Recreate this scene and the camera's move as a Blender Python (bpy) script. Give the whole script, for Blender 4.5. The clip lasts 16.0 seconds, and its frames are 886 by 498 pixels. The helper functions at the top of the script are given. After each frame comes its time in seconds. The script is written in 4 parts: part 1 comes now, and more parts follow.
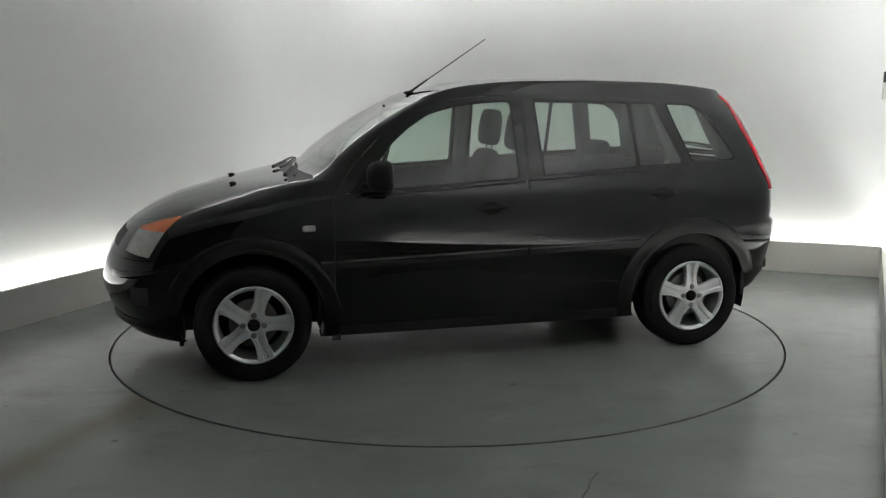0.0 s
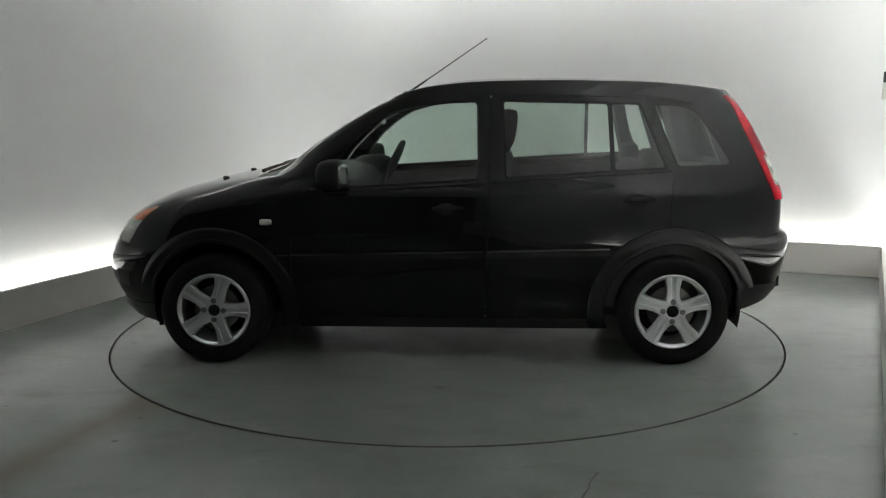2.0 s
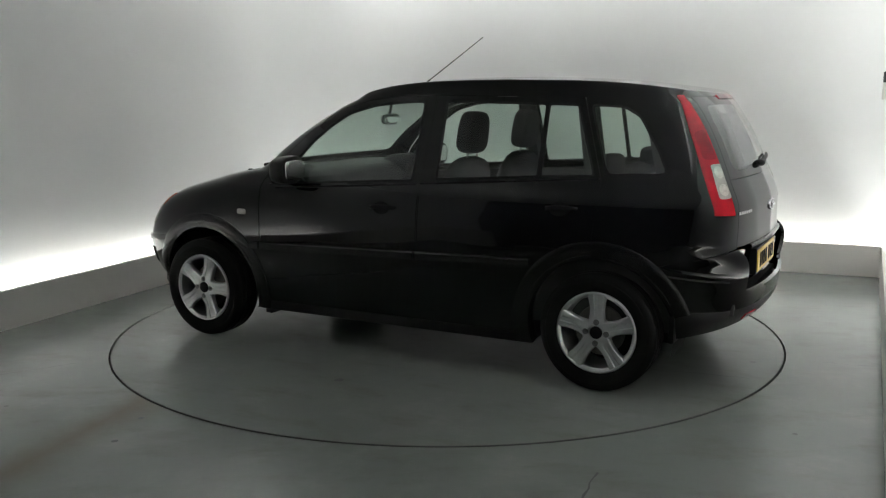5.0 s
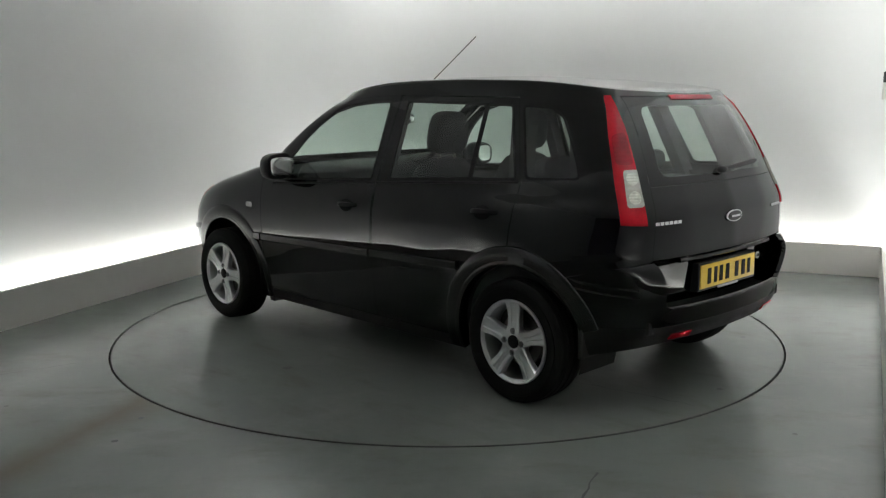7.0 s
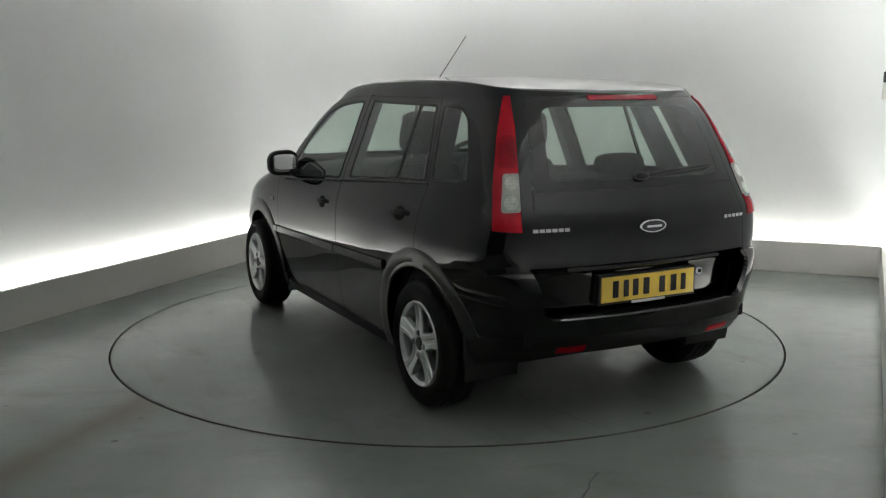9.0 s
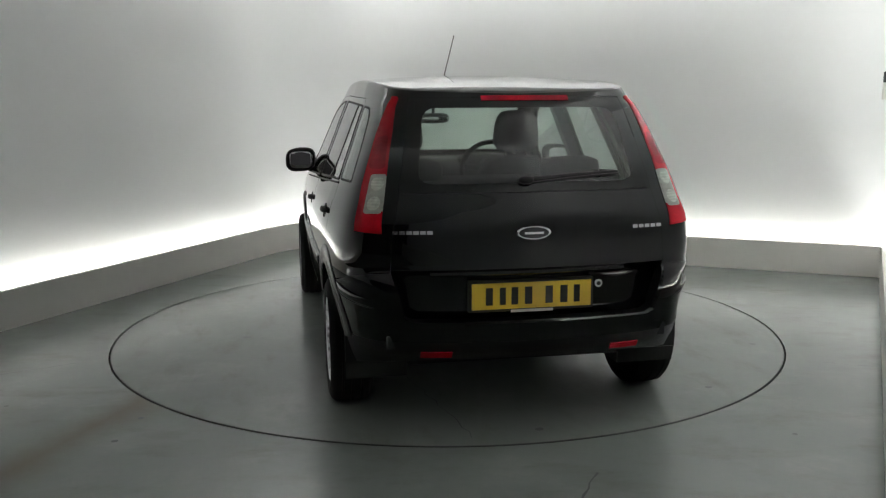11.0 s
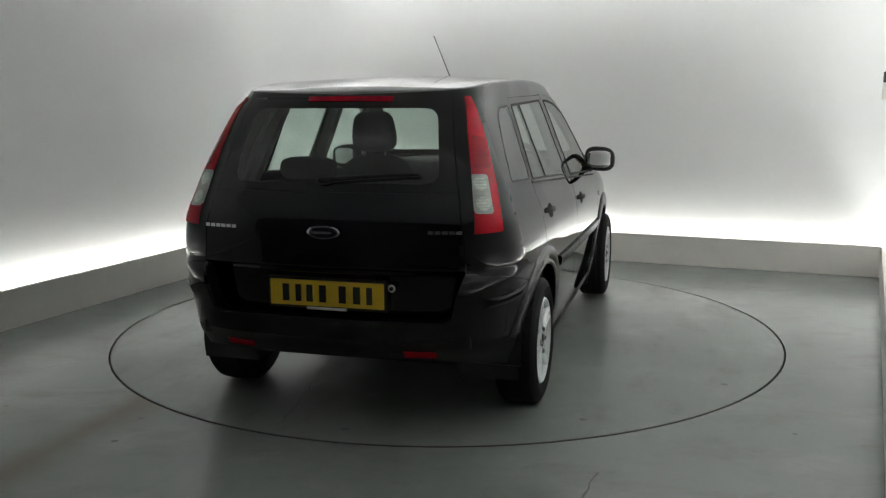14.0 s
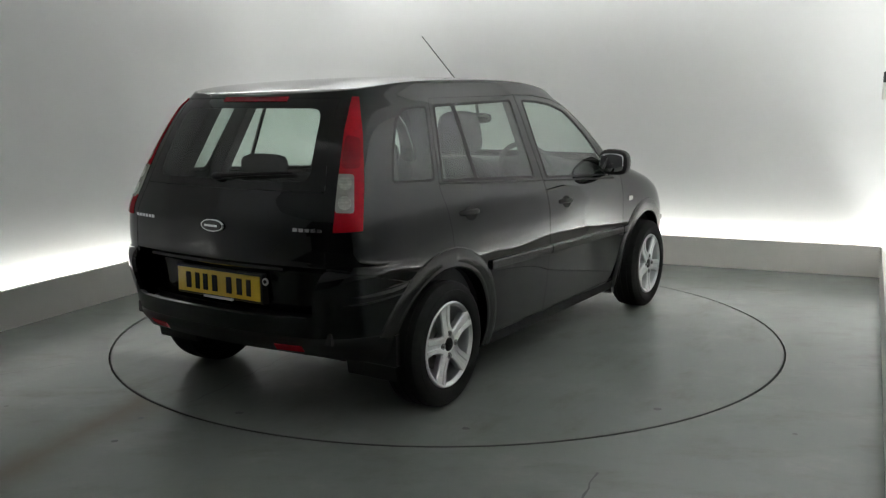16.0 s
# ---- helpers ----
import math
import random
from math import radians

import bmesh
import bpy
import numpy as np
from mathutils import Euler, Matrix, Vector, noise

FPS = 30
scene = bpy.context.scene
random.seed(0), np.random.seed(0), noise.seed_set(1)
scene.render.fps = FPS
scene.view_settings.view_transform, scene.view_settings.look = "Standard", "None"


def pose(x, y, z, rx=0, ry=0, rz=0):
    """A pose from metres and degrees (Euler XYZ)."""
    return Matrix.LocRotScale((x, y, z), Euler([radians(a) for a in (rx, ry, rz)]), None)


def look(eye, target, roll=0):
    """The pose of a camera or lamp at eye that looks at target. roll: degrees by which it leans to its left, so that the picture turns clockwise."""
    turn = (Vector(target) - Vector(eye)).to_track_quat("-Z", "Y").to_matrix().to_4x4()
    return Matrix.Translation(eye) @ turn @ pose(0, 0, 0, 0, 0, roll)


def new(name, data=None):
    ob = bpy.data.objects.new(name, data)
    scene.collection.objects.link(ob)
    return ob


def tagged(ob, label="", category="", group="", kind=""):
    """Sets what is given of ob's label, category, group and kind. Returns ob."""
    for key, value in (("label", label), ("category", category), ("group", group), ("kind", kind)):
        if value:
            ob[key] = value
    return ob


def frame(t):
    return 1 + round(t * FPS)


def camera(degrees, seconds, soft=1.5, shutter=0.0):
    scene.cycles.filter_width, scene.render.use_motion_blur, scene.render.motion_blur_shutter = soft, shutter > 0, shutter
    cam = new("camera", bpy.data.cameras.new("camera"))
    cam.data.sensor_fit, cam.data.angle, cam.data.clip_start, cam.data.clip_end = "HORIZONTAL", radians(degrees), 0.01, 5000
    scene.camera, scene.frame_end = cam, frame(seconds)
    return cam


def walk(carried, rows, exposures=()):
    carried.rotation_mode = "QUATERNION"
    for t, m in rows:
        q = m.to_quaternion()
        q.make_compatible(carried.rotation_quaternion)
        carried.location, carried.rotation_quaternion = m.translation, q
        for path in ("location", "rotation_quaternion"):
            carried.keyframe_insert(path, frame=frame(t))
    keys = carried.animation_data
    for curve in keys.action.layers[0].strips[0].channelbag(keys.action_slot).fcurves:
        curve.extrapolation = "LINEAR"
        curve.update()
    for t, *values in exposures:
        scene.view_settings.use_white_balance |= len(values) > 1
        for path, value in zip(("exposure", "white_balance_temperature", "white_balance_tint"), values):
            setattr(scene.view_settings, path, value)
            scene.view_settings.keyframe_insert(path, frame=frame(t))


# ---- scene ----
# the camera stands still at the edge of the photo booth
cam = camera(52.52, 16.0, soft=1.25)
EYE = (0.0, -5.590, 1.438)
YAW, PITCH = radians(-0.214), radians(9.543)
AIM = (EYE[0] + math.sin(YAW) * math.cos(PITCH), EYE[1] + math.cos(YAW) * math.cos(PITCH), EYE[2] - math.sin(PITCH))
walk(cam, [(0.0, look(EYE, AIM, -0.308)), (16.0, look(EYE, AIM, -0.308))], [(0.0, 0.0), (16.0, 0.0)])

# the turntable's turn, seconds and degrees of the car's heading
TURN = [(0.0, 193.9), (0.5, 189.8), (1.0, 185.3), (1.5, 181.1), (2.0, 176.8), (2.5, 172.75), (3.0, 168.5), (3.5, 164.5),
        (4.0, 160.2), (5.25, 149.7), (6.5, 139.2), (7.0, 134.75), (7.5, 130.5), (8.0, 126.25), (8.5, 122.1), (9.0, 117.75), (10.25, 107.1),
        (11.5, 96.3), (12.0, 91.8), (12.5, 87.5), (13.0, 83.1), (13.5, 78.8), (14.0, 74.4), (14.5, 70.2), (15.0, 65.9), (15.5, 61.7), (16.0, 57.25)]
AXIS = (0.017, 0.007)   # where the turntable's axis passes, in the car's own space

# light: a dim grey surround; the ledge strip and the added fill strips do the rest
world = bpy.data.worlds.new("world")
scene.world = world
world.use_nodes = True
world.node_tree.nodes["Background"].inputs[0].default_value = (0.55, 0.6, 0.62, 1)
world.node_tree.nodes["Background"].inputs[1].default_value = 0.05


# ---- materials ----
def mat(name, color, rough=0.5, metal=0.0, vary=0.0, scale=6.0, bump=0.0, bscale=80.0, rvary=0.0, coat=0.0, spec=0.5):
    """A procedural surface: base colour with two scales of unevenness, fine relief and uneven gloss."""
    m = bpy.data.materials.new(name)
    m.use_nodes = True
    nt = m.node_tree
    b = nt.nodes["Principled BSDF"]
    b.inputs["Base Color"].default_value = (*color, 1)
    b.inputs["Roughness"].default_value = rough
    b.inputs["Metallic"].default_value = metal
    b.inputs["Coat Weight"].default_value = coat
    b.inputs["Coat Roughness"].default_value = 0.03
    b.inputs["Specular IOR Level"].default_value = spec
    co = nt.nodes.new("ShaderNodeTexCoord")

    def tex(s, detail=5.0):
        n = nt.nodes.new("ShaderNodeTexNoise")
        n.inputs["Scale"].default_value = s
        n.inputs["Detail"].default_value = detail
        nt.links.new(co.outputs["Object"], n.inputs["Vector"])
        return n
    if vary:
        big, small = tex(scale), tex(scale * 9)
        mix = nt.nodes.new("ShaderNodeMath")
        mix.operation = "MULTIPLY_ADD"
        mix.inputs[1].default_value = 0.4
        nt.links.new(small.outputs["Fac"], mix.inputs[0])
        nt.links.new(big.outputs["Fac"], mix.inputs[2])
        ramp = nt.nodes.new("ShaderNodeMapRange")
        ramp.inputs["From Min"].default_value, ramp.inputs["From Max"].default_value = 0.35, 1.05
        ramp.inputs["To Min"].default_value, ramp.inputs["To Max"].default_value = 1 - vary, 1 + vary
        nt.links.new(mix.outputs[0], ramp.inputs["Value"])
        sc = nt.nodes.new("ShaderNodeVectorMath")
        sc.operation = "SCALE"
        sc.inputs[0].default_value = color
        nt.links.new(ramp.outputs[0], sc.inputs["Scale"])
        nt.links.new(sc.outputs[0], b.inputs["Base Color"])
    if rvary:
        r = nt.nodes.new("ShaderNodeMapRange")
        r.inputs["From Min"].default_value, r.inputs["From Max"].default_value = 0.3, 0.7
        r.inputs["To Min"].default_value, r.inputs["To Max"].default_value = max(rough - rvary, 0.01), rough + rvary
        nt.links.new(tex(scale * 1.7).outputs["Fac"], r.inputs["Value"])
        nt.links.new(r.outputs[0], b.inputs["Roughness"])
    if bump:
        bp = nt.nodes.new("ShaderNodeBump")
        bp.inputs["Strength"].default_value = bump
        bp.inputs["Distance"].default_value = 0.002
        nt.links.new(tex(bscale).outputs["Fac"], bp.inputs["Height"])
        nt.links.new(bp.outputs[0], b.inputs["Normal"])
    return m


def glow(name, color, strength):
    m = bpy.data.materials.new(name)
    m.use_nodes = True
    b = m.node_tree.nodes["Principled BSDF"]
    b.inputs["Base Color"].default_value = (*color, 1)
    b.inputs["Emission Color"].default_value = (*color, 1)
    b.inputs["Emission Strength"].default_value = strength
    return m


def glass(name, tint, ior=1.45, rough=0.0):
    """A thin pane: clear tinted transmission with a sharp mirror reflection."""
    m = bpy.data.materials.new(name)
    m.use_nodes = True
    nt = m.node_tree
    nt.nodes.clear()
    out, tr, gl, mx, fr = (nt.nodes.new("ShaderNode" + k) for k in ("OutputMaterial", "BsdfTransparent", "BsdfGlossy", "MixShader", "LayerWeight"))
    tr.inputs[0].default_value = (*tint, 1)
    gl.inputs["Roughness"].default_value = rough
    # mirror share: a few per cent face on, rising steeply at a glancing view, alike on both faces
    p5, ma = nt.nodes.new("ShaderNodeMath"), nt.nodes.new("ShaderNodeMath")
    p5.operation, ma.operation = "POWER", "MULTIPLY_ADD"
    p5.inputs[1].default_value = 5.0
    fr.inputs[0].default_value = 0.5
    f0 = ((ior - 1) / (ior + 1)) ** 2
    ma.inputs[1].default_value, ma.inputs[2].default_value = 1 - f0, f0
    nt.links.new(fr.outputs["Facing"], p5.inputs[0])
    nt.links.new(p5.outputs[0], ma.inputs[0])
    # both faces of the pane together: 2R / (1 + R)
    tw, on, dv = (nt.nodes.new("ShaderNodeMath") for _ in range(3))
    tw.operation, on.operation, dv.operation = "MULTIPLY", "ADD", "DIVIDE"
    tw.inputs[1].default_value, on.inputs[1].default_value = 2.0, 1.0
    for node in (tw, on):
        nt.links.new(ma.outputs[0], node.inputs[0])
    nt.links.new(tw.outputs[0], dv.inputs[0])
    nt.links.new(on.outputs[0], dv.inputs[1])
    nt.links.new(dv.outputs[0], mx.inputs[0])
    nt.links.new(tr.outputs[0], mx.inputs[1])
    nt.links.new(gl.outputs[0], mx.inputs[2])
    nt.links.new(mx.outputs[0], out.inputs[0])
    return m


M_WALL = mat("wall_paint", (0.82, 0.825, 0.82), 0.75, vary=0.015, scale=0.8, bump=0.15, bscale=120)
M_LEDGE = mat("ledge_paint", (0.76, 0.74, 0.70), 0.55, vary=0.04, scale=2.5, bump=0.1, bscale=60)


def floor_paint(name, stain):
    """Worn satin floor paint: clouded grey, faint scuffs, uneven gloss and, off the turntable, a brown tyre-worn track."""
    m = mat(name, (0.165, 0.185, 0.182), 0.24, spec=0.36)
    nt = m.node_tree
    b = nt.nodes["Principled BSDF"]
    co = nt.nodes.new("ShaderNodeTexCoord")

    def noise_at(scale, detail, rough, stretch=(1, 1, 1)):
        mp, n = nt.nodes.new("ShaderNodeMapping"), nt.nodes.new("ShaderNodeTexNoise")
        mp.inputs["Scale"].default_value = stretch
        n.inputs["Scale"].default_value, n.inputs["Detail"].default_value, n.inputs["Roughness"].default_value = scale, detail, rough
        nt.links.new(co.outputs["Object"], mp.inputs["Vector"])
        nt.links.new(mp.outputs[0], n.inputs["Vector"])
        return n.outputs["Fac"]

    def blend(fac, a, c, lo, hi):
        r, mx = nt.nodes.new("ShaderNodeMapRange"), nt.nodes.new("ShaderNodeMix")
        r.interpolation_type = "SMOOTHSTEP"
        r.inputs["From Min"].default_value, r.inputs["From Max"].default_value = lo, hi
        mx.data_type = "RGBA"
        nt.links.new(fac, r.inputs["Value"])
        nt.links.new(r.outputs[0], mx.inputs["Factor"])
        for k, v in ((6, a), (7, c)):
            if isinstance(v, tuple):
                mx.inputs[k].default_value = (*v, 1)
            else:
                nt.links.new(v, mx.inputs[k])
        return mx.outputs[2]
    col = blend(noise_at(0.5, 2, 0.5), (0.165, 0.186, 0.172), (0.205, 0.227, 0.210), 0.25, 0.75)
    col = blend(noise_at(1.7, 5, 0.65), col, (0.275, 0.284, 0.262), 0.45, 0.80)
    col = blend(noise_at(2.3, 5, 0.6, (1, 2.2, 1)), col, (0.130, 0.134, 0.110), 0.48, 0.80)
    col = blend(noise_at(9.0, 6, 0.7), col, (0.198, 0.214, 0.195), 0.0, 1.0)
    if stain:
        # the track: a band along the way in, broken up by noise
        sep, dot = nt.nodes.new("ShaderNodeSeparateXYZ"), nt.nodes.new("ShaderNodeVectorMath")
        dot.operation = "DOT_PRODUCT"
        dot.inputs[1].default_value = (0.96, -0.28, 0)
        nt.links.new(co.outputs["Object"], dot.inputs[0])
        off, ab, ad = (nt.nodes.new("ShaderNodeMath") for _ in range(3))
        off.operation, ab.operation, ad.operation = "ADD", "ABSOLUTE", "MULTIPLY_ADD"
        off.inputs[1].default_value = 1.02
        ad.inputs[1].default_value = 0.30
        nt.links.new(dot.outputs["Value"], off.inputs[0])
        nt.links.new(off.outputs[0], ab.inputs[0])
        nt.links.new(noise_at(1.6, 5, 0.6), ad.inputs[0])
        nt.links.new(ab.outputs[0], ad.inputs[2])
        col = blend(ad.outputs[0], (0.155, 0.142, 0.105), col, 0.10, 0.42)
    nt.links.new(col, b.inputs["Base Color"])
    r = nt.nodes.new("ShaderNodeMapRange")
    r.interpolation_type = "SMOOTHSTEP"
    r.inputs["From Min"].default_value, r.inputs["From Max"].default_value = 0.2, 0.8
    r.inputs["To Min"].default_value, r.inputs["To Max"].default_value = 0.205, 0.275
    nt.links.new(noise_at(1.3, 3, 0.5), r.inputs["Value"])
    gloss = r.outputs[0]
    nt.links.new(gloss, b.inputs["Roughness"])
    return m


M_FLOOR = floor_paint("floor_paint", True)
M_DISC = floor_paint("turntable_paint", False)
M_JOINT = mat("joint_filler", (0.06, 0.065, 0.062), 0.7, vary=0.2, scale=10)
M_PIT = mat("dark_gap", (0.012, 0.012, 0.012), 0.9)
M_DARK = mat("dark_panel", (0.05, 0.05, 0.052), 0.7, vary=0.1)
M_STRIP = glow("led_strip", (0.99, 1.0, 0.985), 30.0)
# unseen fill strips, their strengths set side by side to balance the walls
M_FILL = glow("fill_strip", (0.99, 1.0, 0.985), 50.0)
M_FILL_SIDE = glow("side_fill_strip", (0.99, 1.0, 0.985), 34.0)
M_FILL_BACK = glow("dim_fill_strip", (0.99, 1.0, 0.985), 20.0)

M_PAINT = mat("black_car_paint", (0.002, 0.002, 0.0025), 0.03, vary=0.05, scale=30, spec=0.42)
M_PLASTIC = mat("black_plastic", (0.010, 0.010, 0.0105), 0.45, spec=0.25, vary=0.12, scale=9, bump=0.35, bscale=420)
M_RUBBER = mat("tyre_rubber", (0.008, 0.008, 0.008), 0.8, spec=0.2, vary=0.2, scale=12, bump=0.3, bscale=160)
M_ALLOY = mat("alloy_silver", (0.62, 0.63, 0.64), 0.32, 0.85, vary=0.06, scale=14)
M_CHROME = mat("chrome", (0.75, 0.75, 0.76), 0.12, 1.0)
M_SCREEN = glass("windscreen_glass", (0.76, 0.85, 0.795), 1.55)
M_GLASS = glass("tinted_glass", (0.76, 0.85, 0.795), 1.52)


# ---- building helpers ----
def finish(bm, name, material, smooth=True, sharp=35.0):
    me = bpy.data.meshes.new(name)
    bmesh.ops.recalc_face_normals(bm, faces=bm.faces)
    for f in bm.faces:
        f.smooth = smooth
    bm.to_mesh(me)
    bm.free()
    if smooth:
        me.set_sharp_from_angle(angle=radians(sharp))
    for m in (material if isinstance(material, (list, tuple)) else [material]):
        me.materials.append(m)
    return me


def thing(name, bm, material, label="", category="", group="", kind="", smooth=True):
    ob = new(name, finish(bm, name, material, smooth))
    return tagged(ob, label, category, group, kind)


def part(name, bm, material, parent, label="", smooth=True, sharp=35.0):
    ob = new(name, finish(bm, name, material, smooth, sharp))
    ob.parent = parent
    return tagged(ob, label)


def add_box(bm, x0, x1, y0, y1, z0, z1, bevel=0.0, m=None):
    r = bmesh.ops.create_cube(bm, size=1.0)
    vs = r["verts"]
    for v in vs:
        v.co = Vector((x0 + (v.co.x + 0.5) * (x1 - x0), y0 + (v.co.y + 0.5) * (y1 - y0), z0 + (v.co.z + 0.5) * (z1 - z0)))
    if m is not None:
        bmesh.ops.transform(bm, matrix=m, verts=vs)
    if bevel:
        es = list({e for v in vs for e in v.link_edges})
        bmesh.ops.bevel(bm, geom=es, offset=bevel, segments=2, profile=0.6, affect="EDGES")
    return bm


def sweep(bm, path, section, closed=False):
    """Sweeps a section (list of (out, up)) along a plan path (list of (x, y)); out points to the path's right."""
    n = len(path)
    rings = []
    for i in range(n):
        a = Vector(path[(i - 1) % n] if (closed or i > 0) else path[i])
        b = Vector(path[(i + 1) % n] if (closed or i < n - 1) else path[i])
        d = (b - a).normalized()
        out = Vector((d.y, -d.x))
        p = Vector(path[i])
        rings.append([bm.verts.new((p.x + out.x * o, p.y + out.y * o, z)) for o, z in section])
    for i in range(n if closed else n - 1):
        r, s = rings[i], rings[(i + 1) % n]
        for k in range(len(section)):
            k2 = (k + 1) % len(section)
            bm.faces.new((r[k], r[k2], s[k2], s[k]))
    if not closed:
        bm.faces.new(rings[0])
        bm.faces.new(list(reversed(rings[-1])))
    return bm


# ---- the booth: a rectangular room turned against the view ----
U = Vector((0.380, 0.925))      # towards the back wall
V = Vector((0.925, -0.380))     # towards the side wall beside the camera
HALF, BACK, FRONT, TOP = 2.56, 2.69, -6.6, 3.1
SIDE_BACK, SIDE_FRONT = 2.645, 2.19   # the wall beside the camera runs slightly askew


def at_uv(u, v):
    p = U * u + V * v
    return (p.x, p.y)


def wall_path(grow, r=0.8):
    """Plan line of the lit walls: along the left side, round the back corner, along the back, then the other side."""
    pts = [at_uv(FRONT, -HALF - grow)]
    R = r + grow
    for i in range(13):
        a = math.pi / 2 * i / 12
        pts.append(at_uv(BACK - r + R * math.sin(a), -HALF + r - R * math.cos(a)))
    rr = 0.03
    for i in range(4):
        a = math.pi / 2 * i / 3
        pts.append(at_uv(BACK + grow - rr + rr * math.cos(a), SIDE_BACK + grow - rr + rr * math.sin(a)))
    pts.append(at_uv(FRONT, SIDE_FRONT + grow))
    return pts


R_DISC = 2.03
bm = bmesh.new()
# floor with a round opening for the turntable
ring = [bm.verts.new(((R_DISC + 0.004) * math.cos(a), (R_DISC + 0.004) * math.sin(a), 0)) for a in (2 * math.pi * i / 160 for i in range(160))]
far = [bm.verts.new((14 * math.cos(a), 14 * math.sin(a), 0)) for a in (2 * math.pi * i / 160 for i in range(160))]
low = [bm.verts.new((v.co.x, v.co.y, -0.06)) for v in ring]
for i in range(160):
    j = (i + 1) % 160
    bm.faces.new((ring[i], ring[j], far[j], far[i]))
    bm.faces.new((ring[j], ring[i], low[i], low[j]))
floor = thing("floor", bm, M_FLOOR, "grey painted concrete floor with a worn satin sheen", "floor", kind="structure", smooth=False)
bm = bmesh.new()
bmesh.ops.create_circle(bm, cap_ends=True, radius=R_DISC + 0.3, segments=96, matrix=Matrix.Translation((0, 0, -0.06)))
thing("turntable_pit", bm, M_PIT, "dark pit under the turntable's rim", "floor", kind="structure", smooth=False)

bm = bmesh.new()
prof = [(R_DISC - 0.007, -0.05), (R_DISC - 0.007, -0.003), (R_DISC - 0.010, 0.0)]
rings = [[bm.verts.new((r * math.cos(a), r * math.sin(a), z)) for a in (2 * math.pi * i / 200 for i in range(200))] for r, z in prof]
for r, s in zip(rings, rings[1:]):
    for i in range(200):
        bm.faces.new((r[i], r[(i + 1) % 200], s[(i + 1) % 200], s[i]))
bm.faces.new(rings[-1])
turntable = thing("turntable", bm, M_DISC, "large round grey painted turntable set flush in the floor", "turntable", smooth=False)

COVE = 0.16
bm = bmesh.new()
sweep(bm, wall_path(COVE), [(0, 0), (-0.12, 0), (-0.12, TOP), (0, TOP)])
wall = thing("wall_booth", bm, M_WALL, "smooth light grey painted booth wall with a rounded corner", "wall", kind="structure")
bm = bmesh.new()
sweep(bm, wall_path(0.0), [(0, 0), (-0.03, 0), (-0.03, 0.248), (-0.027, 0.251), (-0.003, 0.251), (0, 0.248)])
thing("ledge", bm, M_LEDGE, "low pale painted ledge hiding a strip of lights", "ledge", kind="structure")
bm = bmesh.new()
strip_line = wall_path(0.118)
strip_line[0], strip_line[-1] = at_uv(-3.3, -HALF - 0.118), at_uv(-3.3, SIDE_FRONT + 0.455 / 9.29 * 3.3 + 0.118)
sweep(bm, strip_line, [(0.02, 0.10), (-0.02, 0.10), (-0.02, 0.12), (0.02, 0.12)])
thing("light_strip", bm, M_STRIP, "white glowing light strip hidden behind the low ledge", "light strip")
# dark sheet added behind the camera in place of the unlit entrance
bm = bmesh.new()
a, b = at_uv(FRONT, -HALF - 0.3), at_uv(FRONT, HALF + 0.3)
sweep(bm, [a, b], [(0, 0), (0.12, 0), (0.12, TOP), (0, TOP)])
thing("dark_entrance", bm, M_DARK, "unseen dark sheet standing in for the unlit entrance side", "wall", kind="structure", smooth=False)
bm = bmesh.new()
q = [at_uv(FRONT - 0.2, -HALF - 0.4), at_uv(FRONT - 0.2, HALF + 0.4), at_uv(BACK + 0.4, HALF + 0.4), at_uv(BACK + 0.4, -HALF - 0.4)]
lo, hi = [bm.verts.new((*p, TOP)) for p in q], [bm.verts.new((*p, TOP + 0.1)) for p in q]
bm.faces.new(lo), bm.faces.new(hi)
for i in range(4):
    bm.faces.new((lo[i], lo[(i + 1) % 4], hi[(i + 1) % 4], hi[i]))
thing("ceiling", bm, M_WALL, "plain light painted ceiling above the booth", "ceiling", kind="structure", smooth=False)
ANG = math.degrees(math.atan2(U.y, U.x))
# an assumed hanging ceiling raft, out of view; fill strips added above its edge wash the ceiling and the tops of the
# walls
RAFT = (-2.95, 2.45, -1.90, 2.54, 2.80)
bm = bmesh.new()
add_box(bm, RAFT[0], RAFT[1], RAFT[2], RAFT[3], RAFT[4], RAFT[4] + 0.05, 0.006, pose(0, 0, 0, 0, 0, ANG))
raft = thing("assumed_raft", bm, M_WALL, "flat light painted raft assumed over the turntable, out of view", "ceiling raft")
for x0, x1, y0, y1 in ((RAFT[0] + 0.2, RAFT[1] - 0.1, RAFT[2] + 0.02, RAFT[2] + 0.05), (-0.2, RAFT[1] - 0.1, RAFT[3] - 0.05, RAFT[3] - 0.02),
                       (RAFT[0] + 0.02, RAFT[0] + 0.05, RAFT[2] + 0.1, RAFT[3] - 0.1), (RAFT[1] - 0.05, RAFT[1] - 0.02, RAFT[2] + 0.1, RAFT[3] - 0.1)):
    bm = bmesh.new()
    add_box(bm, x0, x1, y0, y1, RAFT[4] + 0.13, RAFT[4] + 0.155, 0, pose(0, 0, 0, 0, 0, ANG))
    part("light_strip", bm, M_FILL_BACK if x1 - x0 < 0.1 else M_FILL_SIDE if y0 > 0 else M_FILL, raft, "unseen white glowing fill strip added above the raft's edge")
